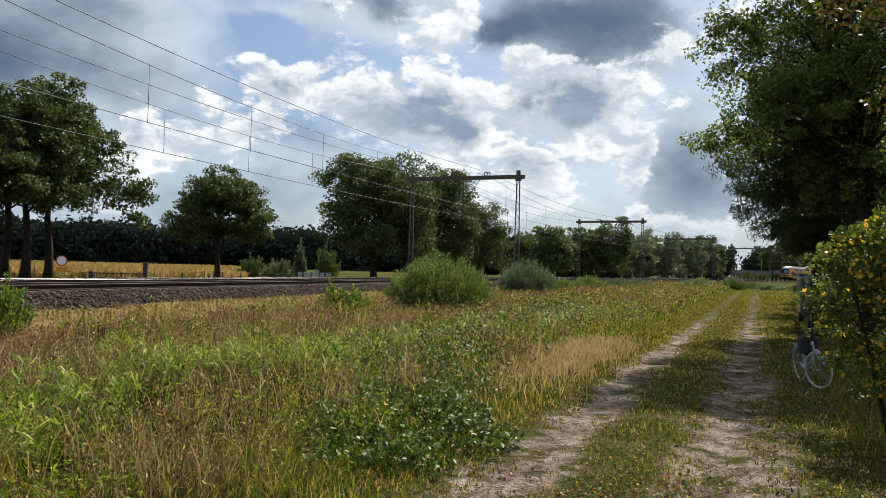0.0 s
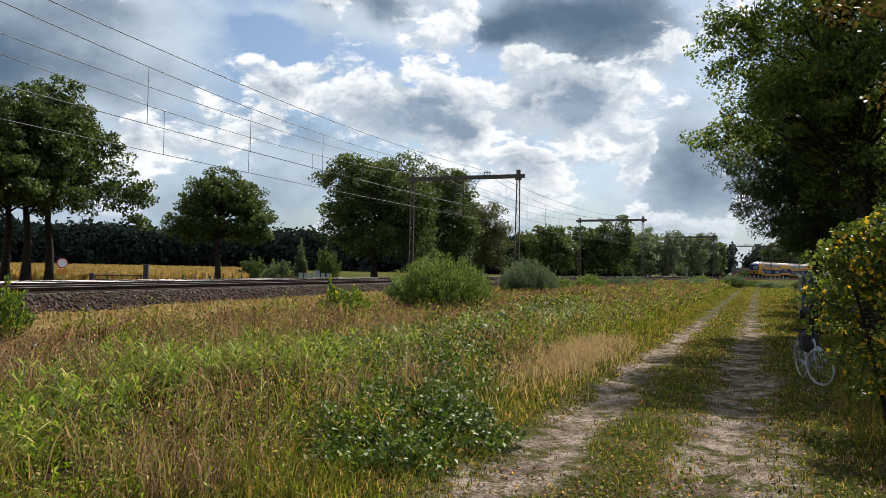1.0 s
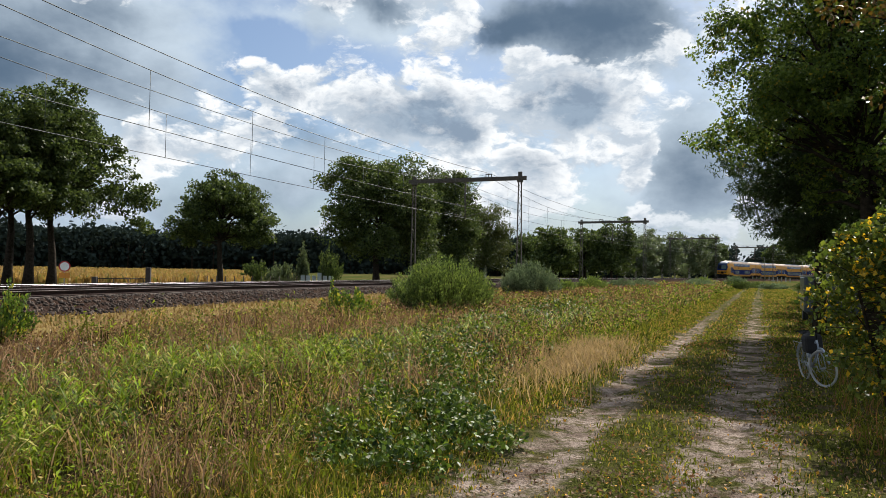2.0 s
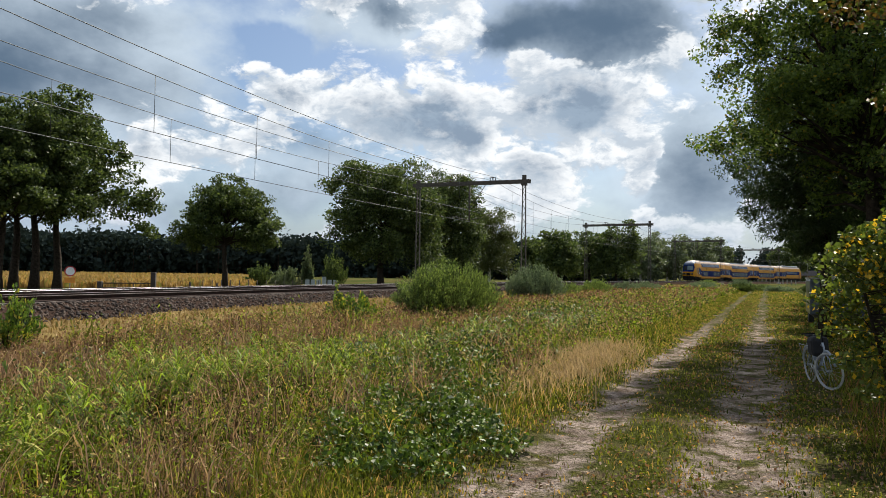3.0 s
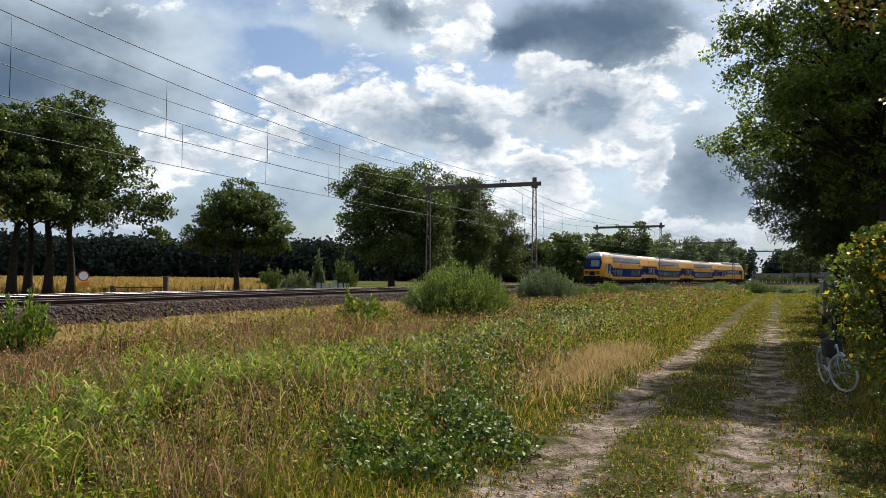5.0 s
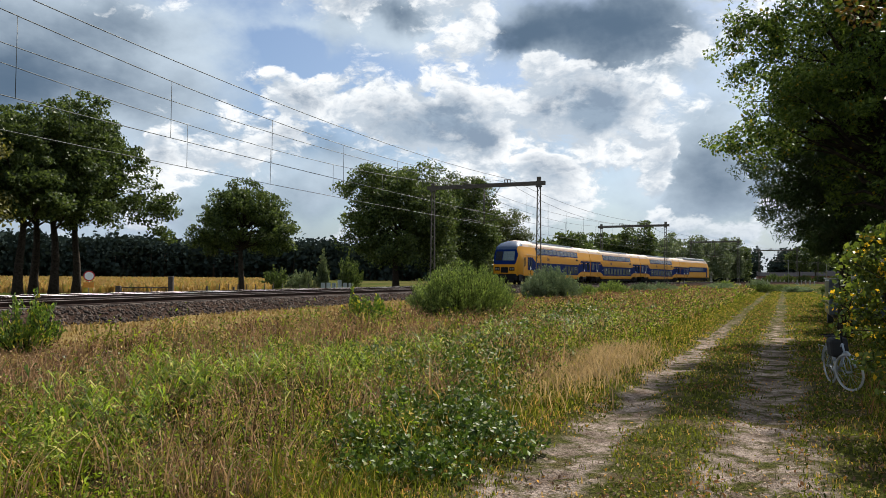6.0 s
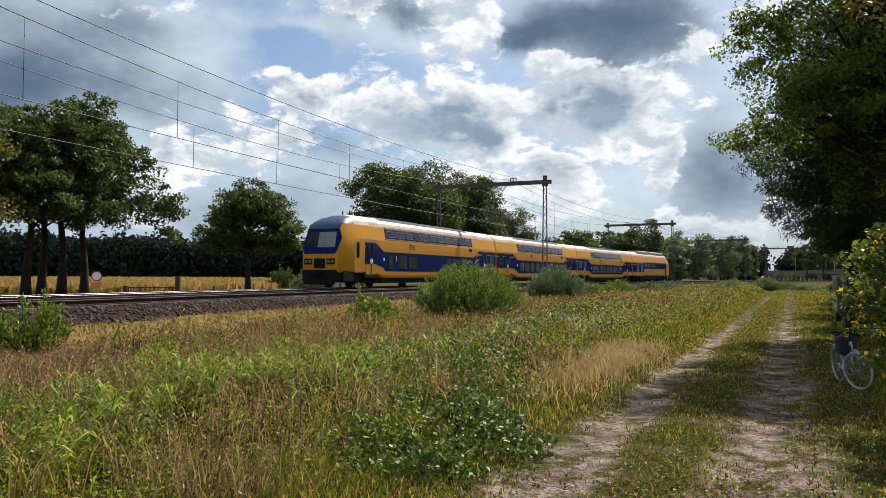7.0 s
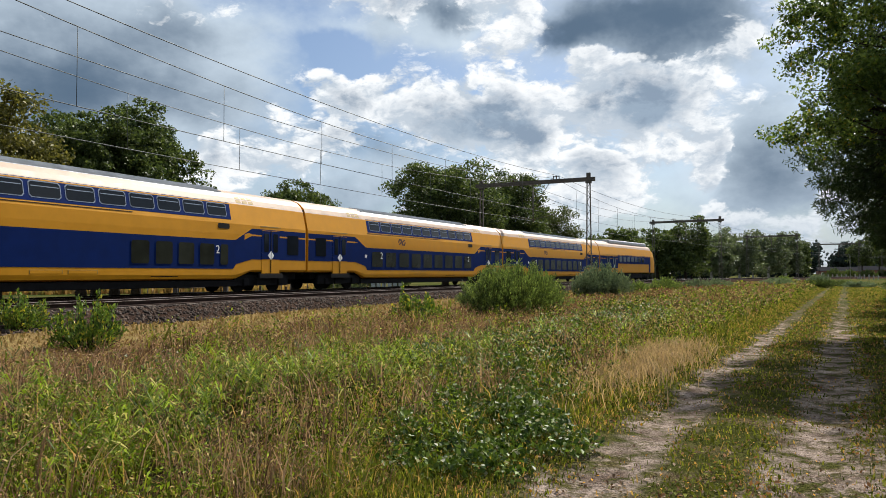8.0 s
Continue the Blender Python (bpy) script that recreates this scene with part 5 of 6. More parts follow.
    C = np.stack([gx[k], gy[k], ground_z(gx[k], gy[k]) + gh[k] * rng.uniform(0.3, 1.15, len(k))], 1) + rng.normal(0, 0.06, (len(k), 3))
    v_, t_ = leaf_arrays(rng, C, 0.028 + 0.0031 * gr[k], 0.36, 0.7)
    tagged(new("weed_leaves", fast_mesh("weed_leaves", v_, t_, HERB)), "small green leaves of weeds among the grass", "weeds", kind="stuff")
    # leafy reed-grass plants: stems with arching leaves, in patches and strewn about
    spots = [(-2.5, 10.0, 0.55, 62), (-3.3, 8.2, 0.5, 46), (-3.2, 10.6, 0.35, 26), (-0.5, 12.3, 0.6, 48), (-1.8, 13.9, 0.6, 26), (0.7, 14.4, 0.7, 42), (-3.0, 6.7, 0.35, 20), (-1.8, 10.6, 0.5, 60), (-2.6, 7.9, 0.3, 14), (-0.9, 10.8, 0.4, 28),
             (-4.6, 8.6, 0.5, 18), (-6.4, 11.0, 0.9, 20), (2.6, 18.5, 1.2, 60), (5.5, 23.5, 1.4, 60), (-3.6, 5.6, 0.4, 12)]
    X, Y = [], []
    for cx, cy, rad, n in spots:
        X.append(cx + rng.normal(0, rad * 0.5, n))
        Y.append(cy + rng.normal(0, rad * 0.5, n))
    sx, sy, sr = scatter(rng, 460, 4.6, 45, -40, 24, 1.1)
    su, sv, soff, ss = masks(sx, sy)
    keep = (sv < -4.0) & (soff > 12) & (rng.uniform(-1, 1, len(sx)) < 0.2 - browns(sx, sy, soff))
    x, y = np.concatenate(X + [sx[keep]]), np.concatenate(Y + [sy[keep]])
    hgt = rng.uniform(0.30, 0.72, len(x))
    m = 15
    k = np.repeat(np.arange(len(x)), m)
    up = rng.uniform(0.15, 1.0, len(k))
    far = np.hypot(x, y)[k]
    P, T = arching_arrays(rng, x[k] + up * 0.05 * np.cos(k), y[k] + up * 0.05 * np.sin(k), ground_z(x[k], y[k]) + hgt[k] * up, rng.uniform(0, 2 * np.pi, len(k)), rng.uniform(0.12, 0.30, len(k)), rng.uniform(0.009, 0.021, len(k)) * (1 + 0.02 * far))
    tagged(new("reed_leaves", fast_mesh("reed_leaves", P, T, REED)), "bright green reed grass with arching leaves", "grass", kind="stuff")
    # pale straw patch and the dry strip under the ballast
    s = -30 + 190 * rng.uniform(0, 1, 27000) ** 1.9
    o = rng.uniform(6.9, 12.6, 27000)
    P0 = np.array([track(a, b)[0] for a, b in zip(s, o)])
    x, y, r = P0[:, 0], P0[:, 1], np.hypot(P0[:, 0], P0[:, 1])
    strip = o < 12.0 + 0.7 * wave(x, y, 0.5)
    P1, T1 = blade_arrays(rng, x[strip], y[strip], ground_z(x[strip], y[strip]), rng.uniform(0.06, 0.17, strip.sum()), 0.016 + 0.0013 * r[strip], 1.0)
    tagged(new("dry_strip_grass", fast_mesh("dry_strip_grass", P1, T1, GOLD)), "short dry yellow grass along the ballast", "grass", kind="stuff")
    cx, cy, n = 4.0, 14.5, 4800
    a, b = rng.normal(0, 2.1, n), rng.normal(0, 0.40, n)
    sx, sy = from_uv(a, b)
    x, y = cx + sx, cy + sy
    P, T = blade_arrays(rng, x, y, ground_z(x, y), rng.uniform(0.16, 0.42, n), rng.uniform(0.007, 0.014, n), 0.8, head=0.4)
    tagged(new("straw_grass", fast_mesh("straw_grass", P, T, STRAW)), "patch of pale straw-coloured bent grass beside the track", "grass", kind="stuff")
    # verge and short turf of the farm track
    def turf(n, v0, v1, u1, power):
        u = 3.0 * (u1 / 3.0) ** (rng.uniform(0, 1, n) ** power)
        v = rng.uniform(v0, v1, n)
        x, y = from_uv(u, v)
        return x, y, u, v, np.hypot(x, y)
    x, y, u, v, r = turf(56000, -4.6, -2.15, 130, 0.9)
    edge = v + 0.28 * wave(x, y, 1.6) + 0.12 * wave(x, y, 5.1)
    sel = (edge < -2.15) & (rng.uniform(0, 1, len(x)) < 0.4 + smooth(-edge, 2.1, 2.7))
    h = rng.uniform(0.05, 0.24, len(x)) * smooth(-v, 2.2, 3.7) + 0.04
    P, T = blade_arrays(rng, x[sel], y[sel], ground_z(x[sel], y[sel]), h[sel], (0.004 + 0.0010 * r[sel]) * rng.uniform(0.7, 1.4, sel.sum()), 0.8)
    tagged(new("verge_grass", fast_mesh("verge_grass", P, T, GRASS)), "yellowish green grass on the verge of the farm track", "grass", kind="stuff")
    x, y, u, v, r = turf(72000, -2.3, 3.6, 130, 0.85)
    edge = v + 0.22 * wave(x, y, 1.6) + 0.10 * wave(x, y, 5.1)
    rut = np.minimum(np.abs(edge + 2.0), np.abs(edge + 0.25))
    clump = 0.30 + 0.65 * smooth(wave(x, y, 2.6) + 0.6 * wave(x, y, 7.0), -0.5, 0.5) + 0.35 * smooth(u, 14, 26)
    sel = (rng.uniform(0, 1, len(x)) < clump * smooth(rut, 0.18, 0.42) + 0.035)
    h = rng.uniform(0.02, 0.075, len(x)) * (1 + 0.8 * smooth(v, 1.2, 2.5))
    P, T = blade_arrays(rng, x[sel], y[sel], ground_z(x[sel], y[sel]), h[sel], (0.004 + 0.0010 * r[sel]) * rng.uniform(0.7, 1.4, sel.sum()), 0.9)
    tagged(new("track_grass", fast_mesh("track_grass", P, T, GRASS)), "short trodden grass on the ridge between the ruts", "grass", kind="stuff")
    # tall grass under the birch; its darker weed material stands for tree shade
    u, v = rng.uniform(4.5, 16, 5200), rng.uniform(0.95, 3.6, 5200)
    x, y = from_uv(u, v)
    sel = wave(x, y, 2.4) + 0.8 * smooth(v, 0.9, 2.0) > 0.1
    x, y, u = x[sel], y[sel], u[sel]
    P, T = blade_arrays(rng, x, y, ground_z(x, y), rng.uniform(0.10, 0.42, len(x)), rng.uniform(0.006, 0.016, len(x)), 0.7)
    tagged(new("shade_grass", fast_mesh("shade_grass", P, T, TRACK_WEED)), "tall brownish grass under the young birch, coloured darker for tree shade", "grass", kind="stuff")
    # low broad weeds on the ridge, the verge and beside the ruts
    x, y, u, v, r = turf(60000, -3.4, 3.4, 60, 0.95)
    rut = np.minimum(np.abs(v + 2.0 + 0.2 * wave(x, y, 1.6)), np.abs(v + 0.25 + 0.2 * wave(x, y, 1.6)))
    sel = (rng.uniform(0, 1, len(x)) < (0.06 + 0.94 * smooth(wave(x + 4, y, 2.2) + 0.7 * wave(x, y, 6.0), -0.4, 0.6)) * smooth(rut, 0.2, 0.5))
    C = np.stack([x[sel], y[sel], ground_z(x[sel], y[sel]) + rng.uniform(0.008, 0.05, sel.sum())], 1)
    v_, t_ = leaf_arrays(rng, C, 0.032 + 0.0016 * r[sel], 0.6, 1.6)
    tagged(new("track_weeds", fast_mesh("track_weeds", v_, t_, TRACK_WEED)), "low broad-leaved weeds on the farm track", "weeds", kind="stuff")
    # bramble mats
    mats_ = [(0.0, 7.0, 0.50, 0.36, 400), (0.25, 8.4, 0.60, 0.46, 620), (-0.2, 8.0, 0.45, 0.36, 300), (0.5, 9.6, 0.6, 0.46, 340), (1.1, 10.3, 0.6, 0.42, 260), (1.9, 17.2, 1.0, 0.6, 420), (2.0, 13.4, 0.8, 0.5, 300), (0.75, 11.0, 0.8, 0.6, 640), (0.8, 8.6, 0.45, 0.40, 240), (1.05, 7.6, 0.4, 0.35, 200), (0.35, 6.7, 0.35, 0.25, 110), (1.3, 12.6, 0.8, 0.55, 450), (1.3, 15.6, 1.0, 0.6, 500),
             (2.9, 19.4, 1.3, 0.7, 700), (2.3, 14.8, 1.0, 0.6, 450), (4.4, 21.5, 1.5, 0.7, 650), (5.9, 25.5, 1.8, 0.8, 750), (7.8, 28.5, 2.0, 0.8, 700), (11.0, 35.0, 2.4, 0.8, 500), (-1.95, 4.85, 0.45, 0.18, 130), (-1.4, 4.75, 0.35, 0.16, 90), (-0.95, 4.75, 0.35, 0.16, 90),
             (-3.6, 4.9, 0.7, 0.20, 160), (-4.6, 12.6, 1.2, 0.5, 160), (0.4, 14.2, 1.0, 0.6, 300)]
    C = []
    for cx, cy, rad, hh, n in mats_:
        a, q = rng.uniform(0, 2 * np.pi, n), np.sqrt(rng.uniform(0, 1, n))
        px, py = cx + np.cos(a) * q * rad * 1.45, cy + np.sin(a) * q * rad * 1.45
        lump = 0.62 + 0.38 * wave(px, py, 7.5)
        keep = wave(px + 3, py, 5.0) + 0.7 * wave(px, py + 2, 11.0) - 0.55 * q > -0.75
        pz = ground_z(px, py) + hh * (1 - 0.6 * q ** 2) * lump * rng.uniform(0.30, 1.15, n) + 0.04
        px, py, pz = px[keep], py[keep], pz[keep]
        C.append(np.stack([px, py, pz], 1))
    C = np.concatenate(C)
    # three leaflets to a leaf
    C = np.repeat(C, 4, 0) + rng.normal(0, 0.035, (len(C) * 4, 3))
    v_, t_ = leaf_arrays(rng, C, 0.052 + 0.0016 * np.hypot(C[:, 0], C[:, 1]), 0.62, 0.9)
    tagged(new("brambles", fast_mesh("brambles", v_, t_, BRAMBLE)), "low tangled brambles with dark glossy leaves", "bramble", kind="stuff")
    # fallen leaves on the track
    x, y, r = scatter(rng, 34000, 3.8, 34, -5, 44, 1.5)
    u, v = path_uv(x, y)
    sel = (v > -3.0) & (v < 5) & (wave(x, y, 1.3) + rng.uniform(-1, 1, len(x)) > 0.1)
    C = np.stack([x[sel], y[sel], ground_z(x[sel], y[sel]) + 0.015], 1)
    v_, t_ = leaf_arrays(rng, C, 0.036, 0.7, 4.0)
    tagged(new("fallen_leaves", fast_mesh("fallen_leaves", v_, t_, LITTER)), "pale fallen leaves scattered over the sandy track", "leaves", kind="stuff")


undergrowth()


def bushes():
    def bush(x, y, w, h, mat, seed, label, leaf=0.10, shoots=230, per=46, wide=0.28, name="willow_bush", ragged=0.72):
        """Many shoots from one stool, fanning out to an uneven dome, leafy nearly to the ground."""
        rng = np.random.default_rng(seed)
        root = new(name)
        root.location = (x, y, float(ground_z(x, y)) - 0.03)
        tagged(root, label, "bush")
        az, q = rng.uniform(0, 2 * np.pi, shoots), np.sqrt(rng.uniform(0, 1, shoots))
        side = 0.88 + 0.12 * np.sin(3 * az + seed) + rng.normal(0, 0.06, shoots)
        tip = np.stack([np.cos(az) * q * w * side, np.sin(az) * q * w * side, h * (np.sqrt(np.clip(1.02 - 0.86 * q ** 2, 0.05, 1))) * rng.uniform(ragged, 1.06, shoots)], 1)
        foot = np.stack([tip[:, 0] * 0.34, tip[:, 1] * 0.34, np.zeros(shoots)], 1) + rng.normal(0, 0.05, (shoots, 3)) * np.array((1, 1, 0))
        bow = foot * 0.35 + tip * 0.65 + np.array((0, 0, -0.10 * h))
        bow[:, :2] += (tip - foot)[:, :2] * 0.15
        put_part("wood", tube_mesh(name + "_stems", [[(foot[i], 0.012), (bow[i], 0.008), (tip[i], 0.003)] for i in range(shoots)], BARK, 4), root)
        k = np.repeat(np.arange(shoots), per)
        t = (0.10 + 0.90 * rng.uniform(0, 1, len(k)) ** 0.7)[:, None]
        P = foot[k] * (1 - t) ** 2 + bow[k] * 2 * t * (1 - t) + tip[k] * t ** 2
        P = P + rng.normal(0, 1, P.shape) * (0.30 * leaf + 0.05 * w * (1 - t))
        P[:, 2] = np.maximum(P[:, 2], 0.04)
        way = (bow - foot)[k] * (1 - t) + (tip - bow)[k] * t
        way = way / (np.linalg.norm(way, axis=1)[:, None] + 1e-9)
        v, f = leaf_arrays(rng, P, leaf, wide, 0.3, along=way)
        put_part("foliage", fast_mesh(name + "_foliage", v, f, mat), root)
    bush(2.75, 29.4, 2.45, 2.35, WILLOW, 101, "dense rounded green willow bush in the rough strip", 0.12, 520, 64)
    bush(10.1, 47.5, 2.25, 2.45, WILLOW_GREY, 102, "grey-green willow bush in the rough strip", 0.14, 420, 60)
    bush(19.8, 66.0, 1.7, 1.5, WILLOW, 103, "low light green bush beside the railway", 0.18, 120, 50)
    bush(26.0, 76.0, 1.8, 1.2, WILLOW_GREY, 104, "low grey-green bush beside the railway", 0.18, 110, 50)
    bush(30.5, 82.0, 2.4, 1.3, WILLOW_GREY, 105, "low grey-green bush beside the railway", 0.18, 130, 50)
    bush(14.6, 56.0, 1.5, 1.2, WILLOW, 106, "low light green bush beside the railway", 0.16, 110, 50)
    bush(-0.95, 26.3, 1.0, 1.1, SAPLING, 107, "small yellow-green bramble shrub at the edge of the dry grass", 0.13, 50, 40, 0.6, "young_shrub", 0.4)
    bush(-1.45, 26.2, 0.28, 1.55, SAPLING, 112, "slim yellow-green sapling at the edge of the dry grass", 0.11, 9, 30, 0.5, "young_shrub")
    bush(-7.5, 15.6, 0.85, 1.25, SAPLING, 108, "bright green young shrub in the rough grass", 0.095, 60, 52, 0.45, "young_shrub", 0.4)
    bush(-10.4, 18.2, 0.8, 1.2, SAPLING, 109, "bright green young shrub in the rough grass", 0.095, 54, 52, 0.45, "young_shrub", 0.4)
    bush(60.0, 118.0, 2.2, 1.8, WILLOW_GREY, 110, "low bush at the end of the farm track", 0.25, 90, 40)
    bush(50.0, 108.0, 2.0, 1.5, WILLOW, 111, "low bush at the end of the farm track", 0.25, 90, 40)
    for i, (u, v, w, h) in enumerate(((104, -3.0, 2.0, 1.1), (112, 1.5, 2.4, 0.8), (108, 5.5, 2.0, 1.0), (98, -7.0, 2.2, 1.3), (118, -1.0, 2.8, 0.9), (112, -9.0, 2.6, 1.2))):
        x, y = from_uv(u, v)
        bush(x, y, w, h, WILLOW_GREY if i % 2 else OAK, 130 + i, "low bush at the end of the farm track", 0.26, 70, 36)
    for i, (az, d) in enumerate(((27.9, 262), (28.9, 275), (29.9, 290), (30.9, 305), (31.9, 320), (32.9, 338))):
        x, y = polar(az, d)
        bush(x, y, 3.4, 3.3, OAK, 140 + i, "dark hedge bush behind the bend of the railway", 0.5, 80, 36)
    for az, d, w, h, s in ((-9.0, 96, 2.2, 3.0, 120), (-6.9, 92, 2.6, 2.4, 121), (-3.4, 96, 2.0, 4.6, 122), (-5.4, 92, 0.9, 5.0, 123)):
        x, y = polar(az, d)
        bush(x, y, w, h, POPLAR if s % 2 else OAK, s, "garden shrub beyond the railway", 0.28, 60, 40, 0.5, "garden_shrub", 0.45)


bushes()


# ---- trees on the near side of the farm track ----
def near_trees():
    dx, dy = from_uv(1, 0)
    ex, ey = from_uv(0, 1)

    def L(u, v, z, a, b, c):
        return (dx * u + ex * v, dy * u + ey * v, z, a, b, c)
    x, y = from_uv(21.8, 2.7)
    tree("oak_tree", x, y, [L(0, -3.3, 5.5, 1.3, 1.3, 0.7), L(-0.5, -2.0, 6.1, 1.7, 1.6, 0.9), L(-0.5, -3.0, 7.2, 1.4, 1.4, 0.9), L(-0.5, -3.4, 8.4, 1.1, 1.1, 0.7), L(-1.0, -2.4, 9.2, 1.9, 1.9, 1.2), L(0, 0.8, 8.0, 2.6, 2.8, 2.2), L(-1.0, -1.2, 6.6, 1.9, 1.9, 1.2), L(-0.5, 1.0, 5.0, 2.0, 1.9, 1.2),
                            L(1, 0, 4.8, 2.0, 2.0, 1.3), L(0, 2, 3.9, 2.0, 2.0, 1.2), L(0.5, 0.0, 10.2, 2.2, 2.4, 1.2), L(-0.5, -1.0, 8.2, 2.0, 2.0, 1.5), L(0, -0.6, 10.6, 2.2, 2.2, 1.4), L(-0.8, -3.0, 10.3, 1.3, 1.3, 0.8)],
         0.22, 760, 110, 0.105, OAK_NEAR, BARK, 201, "large oak overhanging the sandy farm track", spread=0.29, limbs=110, trunk_top=0.7, lean=(-0.8, -0.2))
    x, y = from_uv(25.5, 1.65)
    tree("fir_tree", x, y, [L(0, -0.2, 4.2, 2.2, 2.2, 0.8), L(-0.3, -0.8, 5.2, 2.2, 2.2, 0.9), L(0, 0, 6.8, 1.9, 1.9, 1.1), L(0, 0, 8.6, 1.3, 1.3, 1.3), L(0, -0.3, 3.4, 1.5, 1.5, 0.5), L(0.6, 0.8, 3.2, 1.9, 1.7, 0.8), L(0, 0, 10.4, 0.7, 0.7, 1.0)], 0.18, 560, 70, 0.20, FIR, BARK, 202,
         "dark green conifer beside the farm track", spread=0.30, limbs=90, trunk_top=0.92, wide=0.16)
    for i, (u, v) in enumerate(((34, 3.6), (42, 3.6), (50, 4.2), (60, 4.4), (72, 5.2), (88, 6.4))):
        x, y = from_uv(u, v)
        tree("birch_tree", x, y, crown(210 + i, 2.7, 2.7, 10.0, 7), 0.17, 230, 44, 0.27, OAK, BIRCH_BARK, 210 + i, "birch with pale trunk in the row beside the farm track", spread=0.5, limbs=34, group="birches beside the farm track", hang=0.4)
    for i, (u, v) in enumerate(((16.5, 6.0), (29, 6.2), (38, 7.0), (48, 7.5), (62, 8.0), (22, 7.0))):
        x, y = from_uv(u, v)
        tree("oak_tree", x, y, crown(230 + i, 3.2, 0.8, 11.5 if i == 0 else 9.5, 8), 0.22, 230, 36, 0.24, OAK_NEAR, BARK, 230 + i, "dark green oak in the belt beside the farm track", spread=0.5, limbs=40, group="belt of oaks")
    # the young birch with yellowing leaves close to the camera
    x, y = from_uv(9.8, 1.68)
    tree("young_birch", x, y, [L(0, 0, 1.4, 1.1, 1.1, 1.0), L(-0.9, 0.5, 1.0, 1.0, 0.9, 0.8), L(0.2, -0.2, 2.2, 0.7, 0.7, 0.5), L(0.6, -0.75, 1.5, 0.55, 0.5, 0.45), L(0.0, -0.6, 2.0, 0.5, 0.45, 0.4), L(-0.6, 0.9, 1.9, 1.0, 0.8, 0.8), L(0.2, 0.9, 1.2, 1.0, 0.9, 1.0)], 0.03, 340, 64, 0.066, BIRCH_LEAF, BARK, 240,
         "young birch bush with yellowing leaves beside the track", "bush", spread=0.15, limbs=110, trunk_top=0.85, wide=0.75, stems=5)
    x, y = from_uv(7.6, 2.85)
    tree("young_oak", x, y, [L(0.0, -1.9, 4.30, 0.6, 0.45, 0.2), L(-0.3, -1.3, 4.5, 0.7, 0.7, 0.45), L(0.3, -1.25, 3.5, 0.55, 0.5, 0.6), L(0.2, -1.1, 2.7, 0.45, 0.4, 0.5), L(0, 0, 3.8, 1.1, 1.1, 0.9)], 0.06, 230, 40, 0.058, RUSTY, BARK, 241,
         "young oak with rusty and yellow leaves over the track", "tree", spread=0.17, limbs=70, trunk_top=0.85, wide=0.65)


near_trees()


# ---- things along the line ----
def torus_bm(R, r, m, seg=40, ring=8):
    bm = bmesh.new()
    rows = []
    for i in range(seg):
        a = 2 * math.pi * i / seg
        rows.append([bm.verts.new(m @ Vector(((R + r * math.cos(b)) * math.cos(a), r * math.sin(b), (R + r * math.cos(b)) * math.sin(a)))) for b in [2 * math.pi * j / ring for j in range(ring)]])
    for i in range(seg):
        for j in range(ring):
            bm.faces.new((rows[i][j], rows[(i + 1) % seg][j], rows[(i + 1) % seg][(j + 1) % ring], rows[i][(j + 1) % ring]))
    return bm


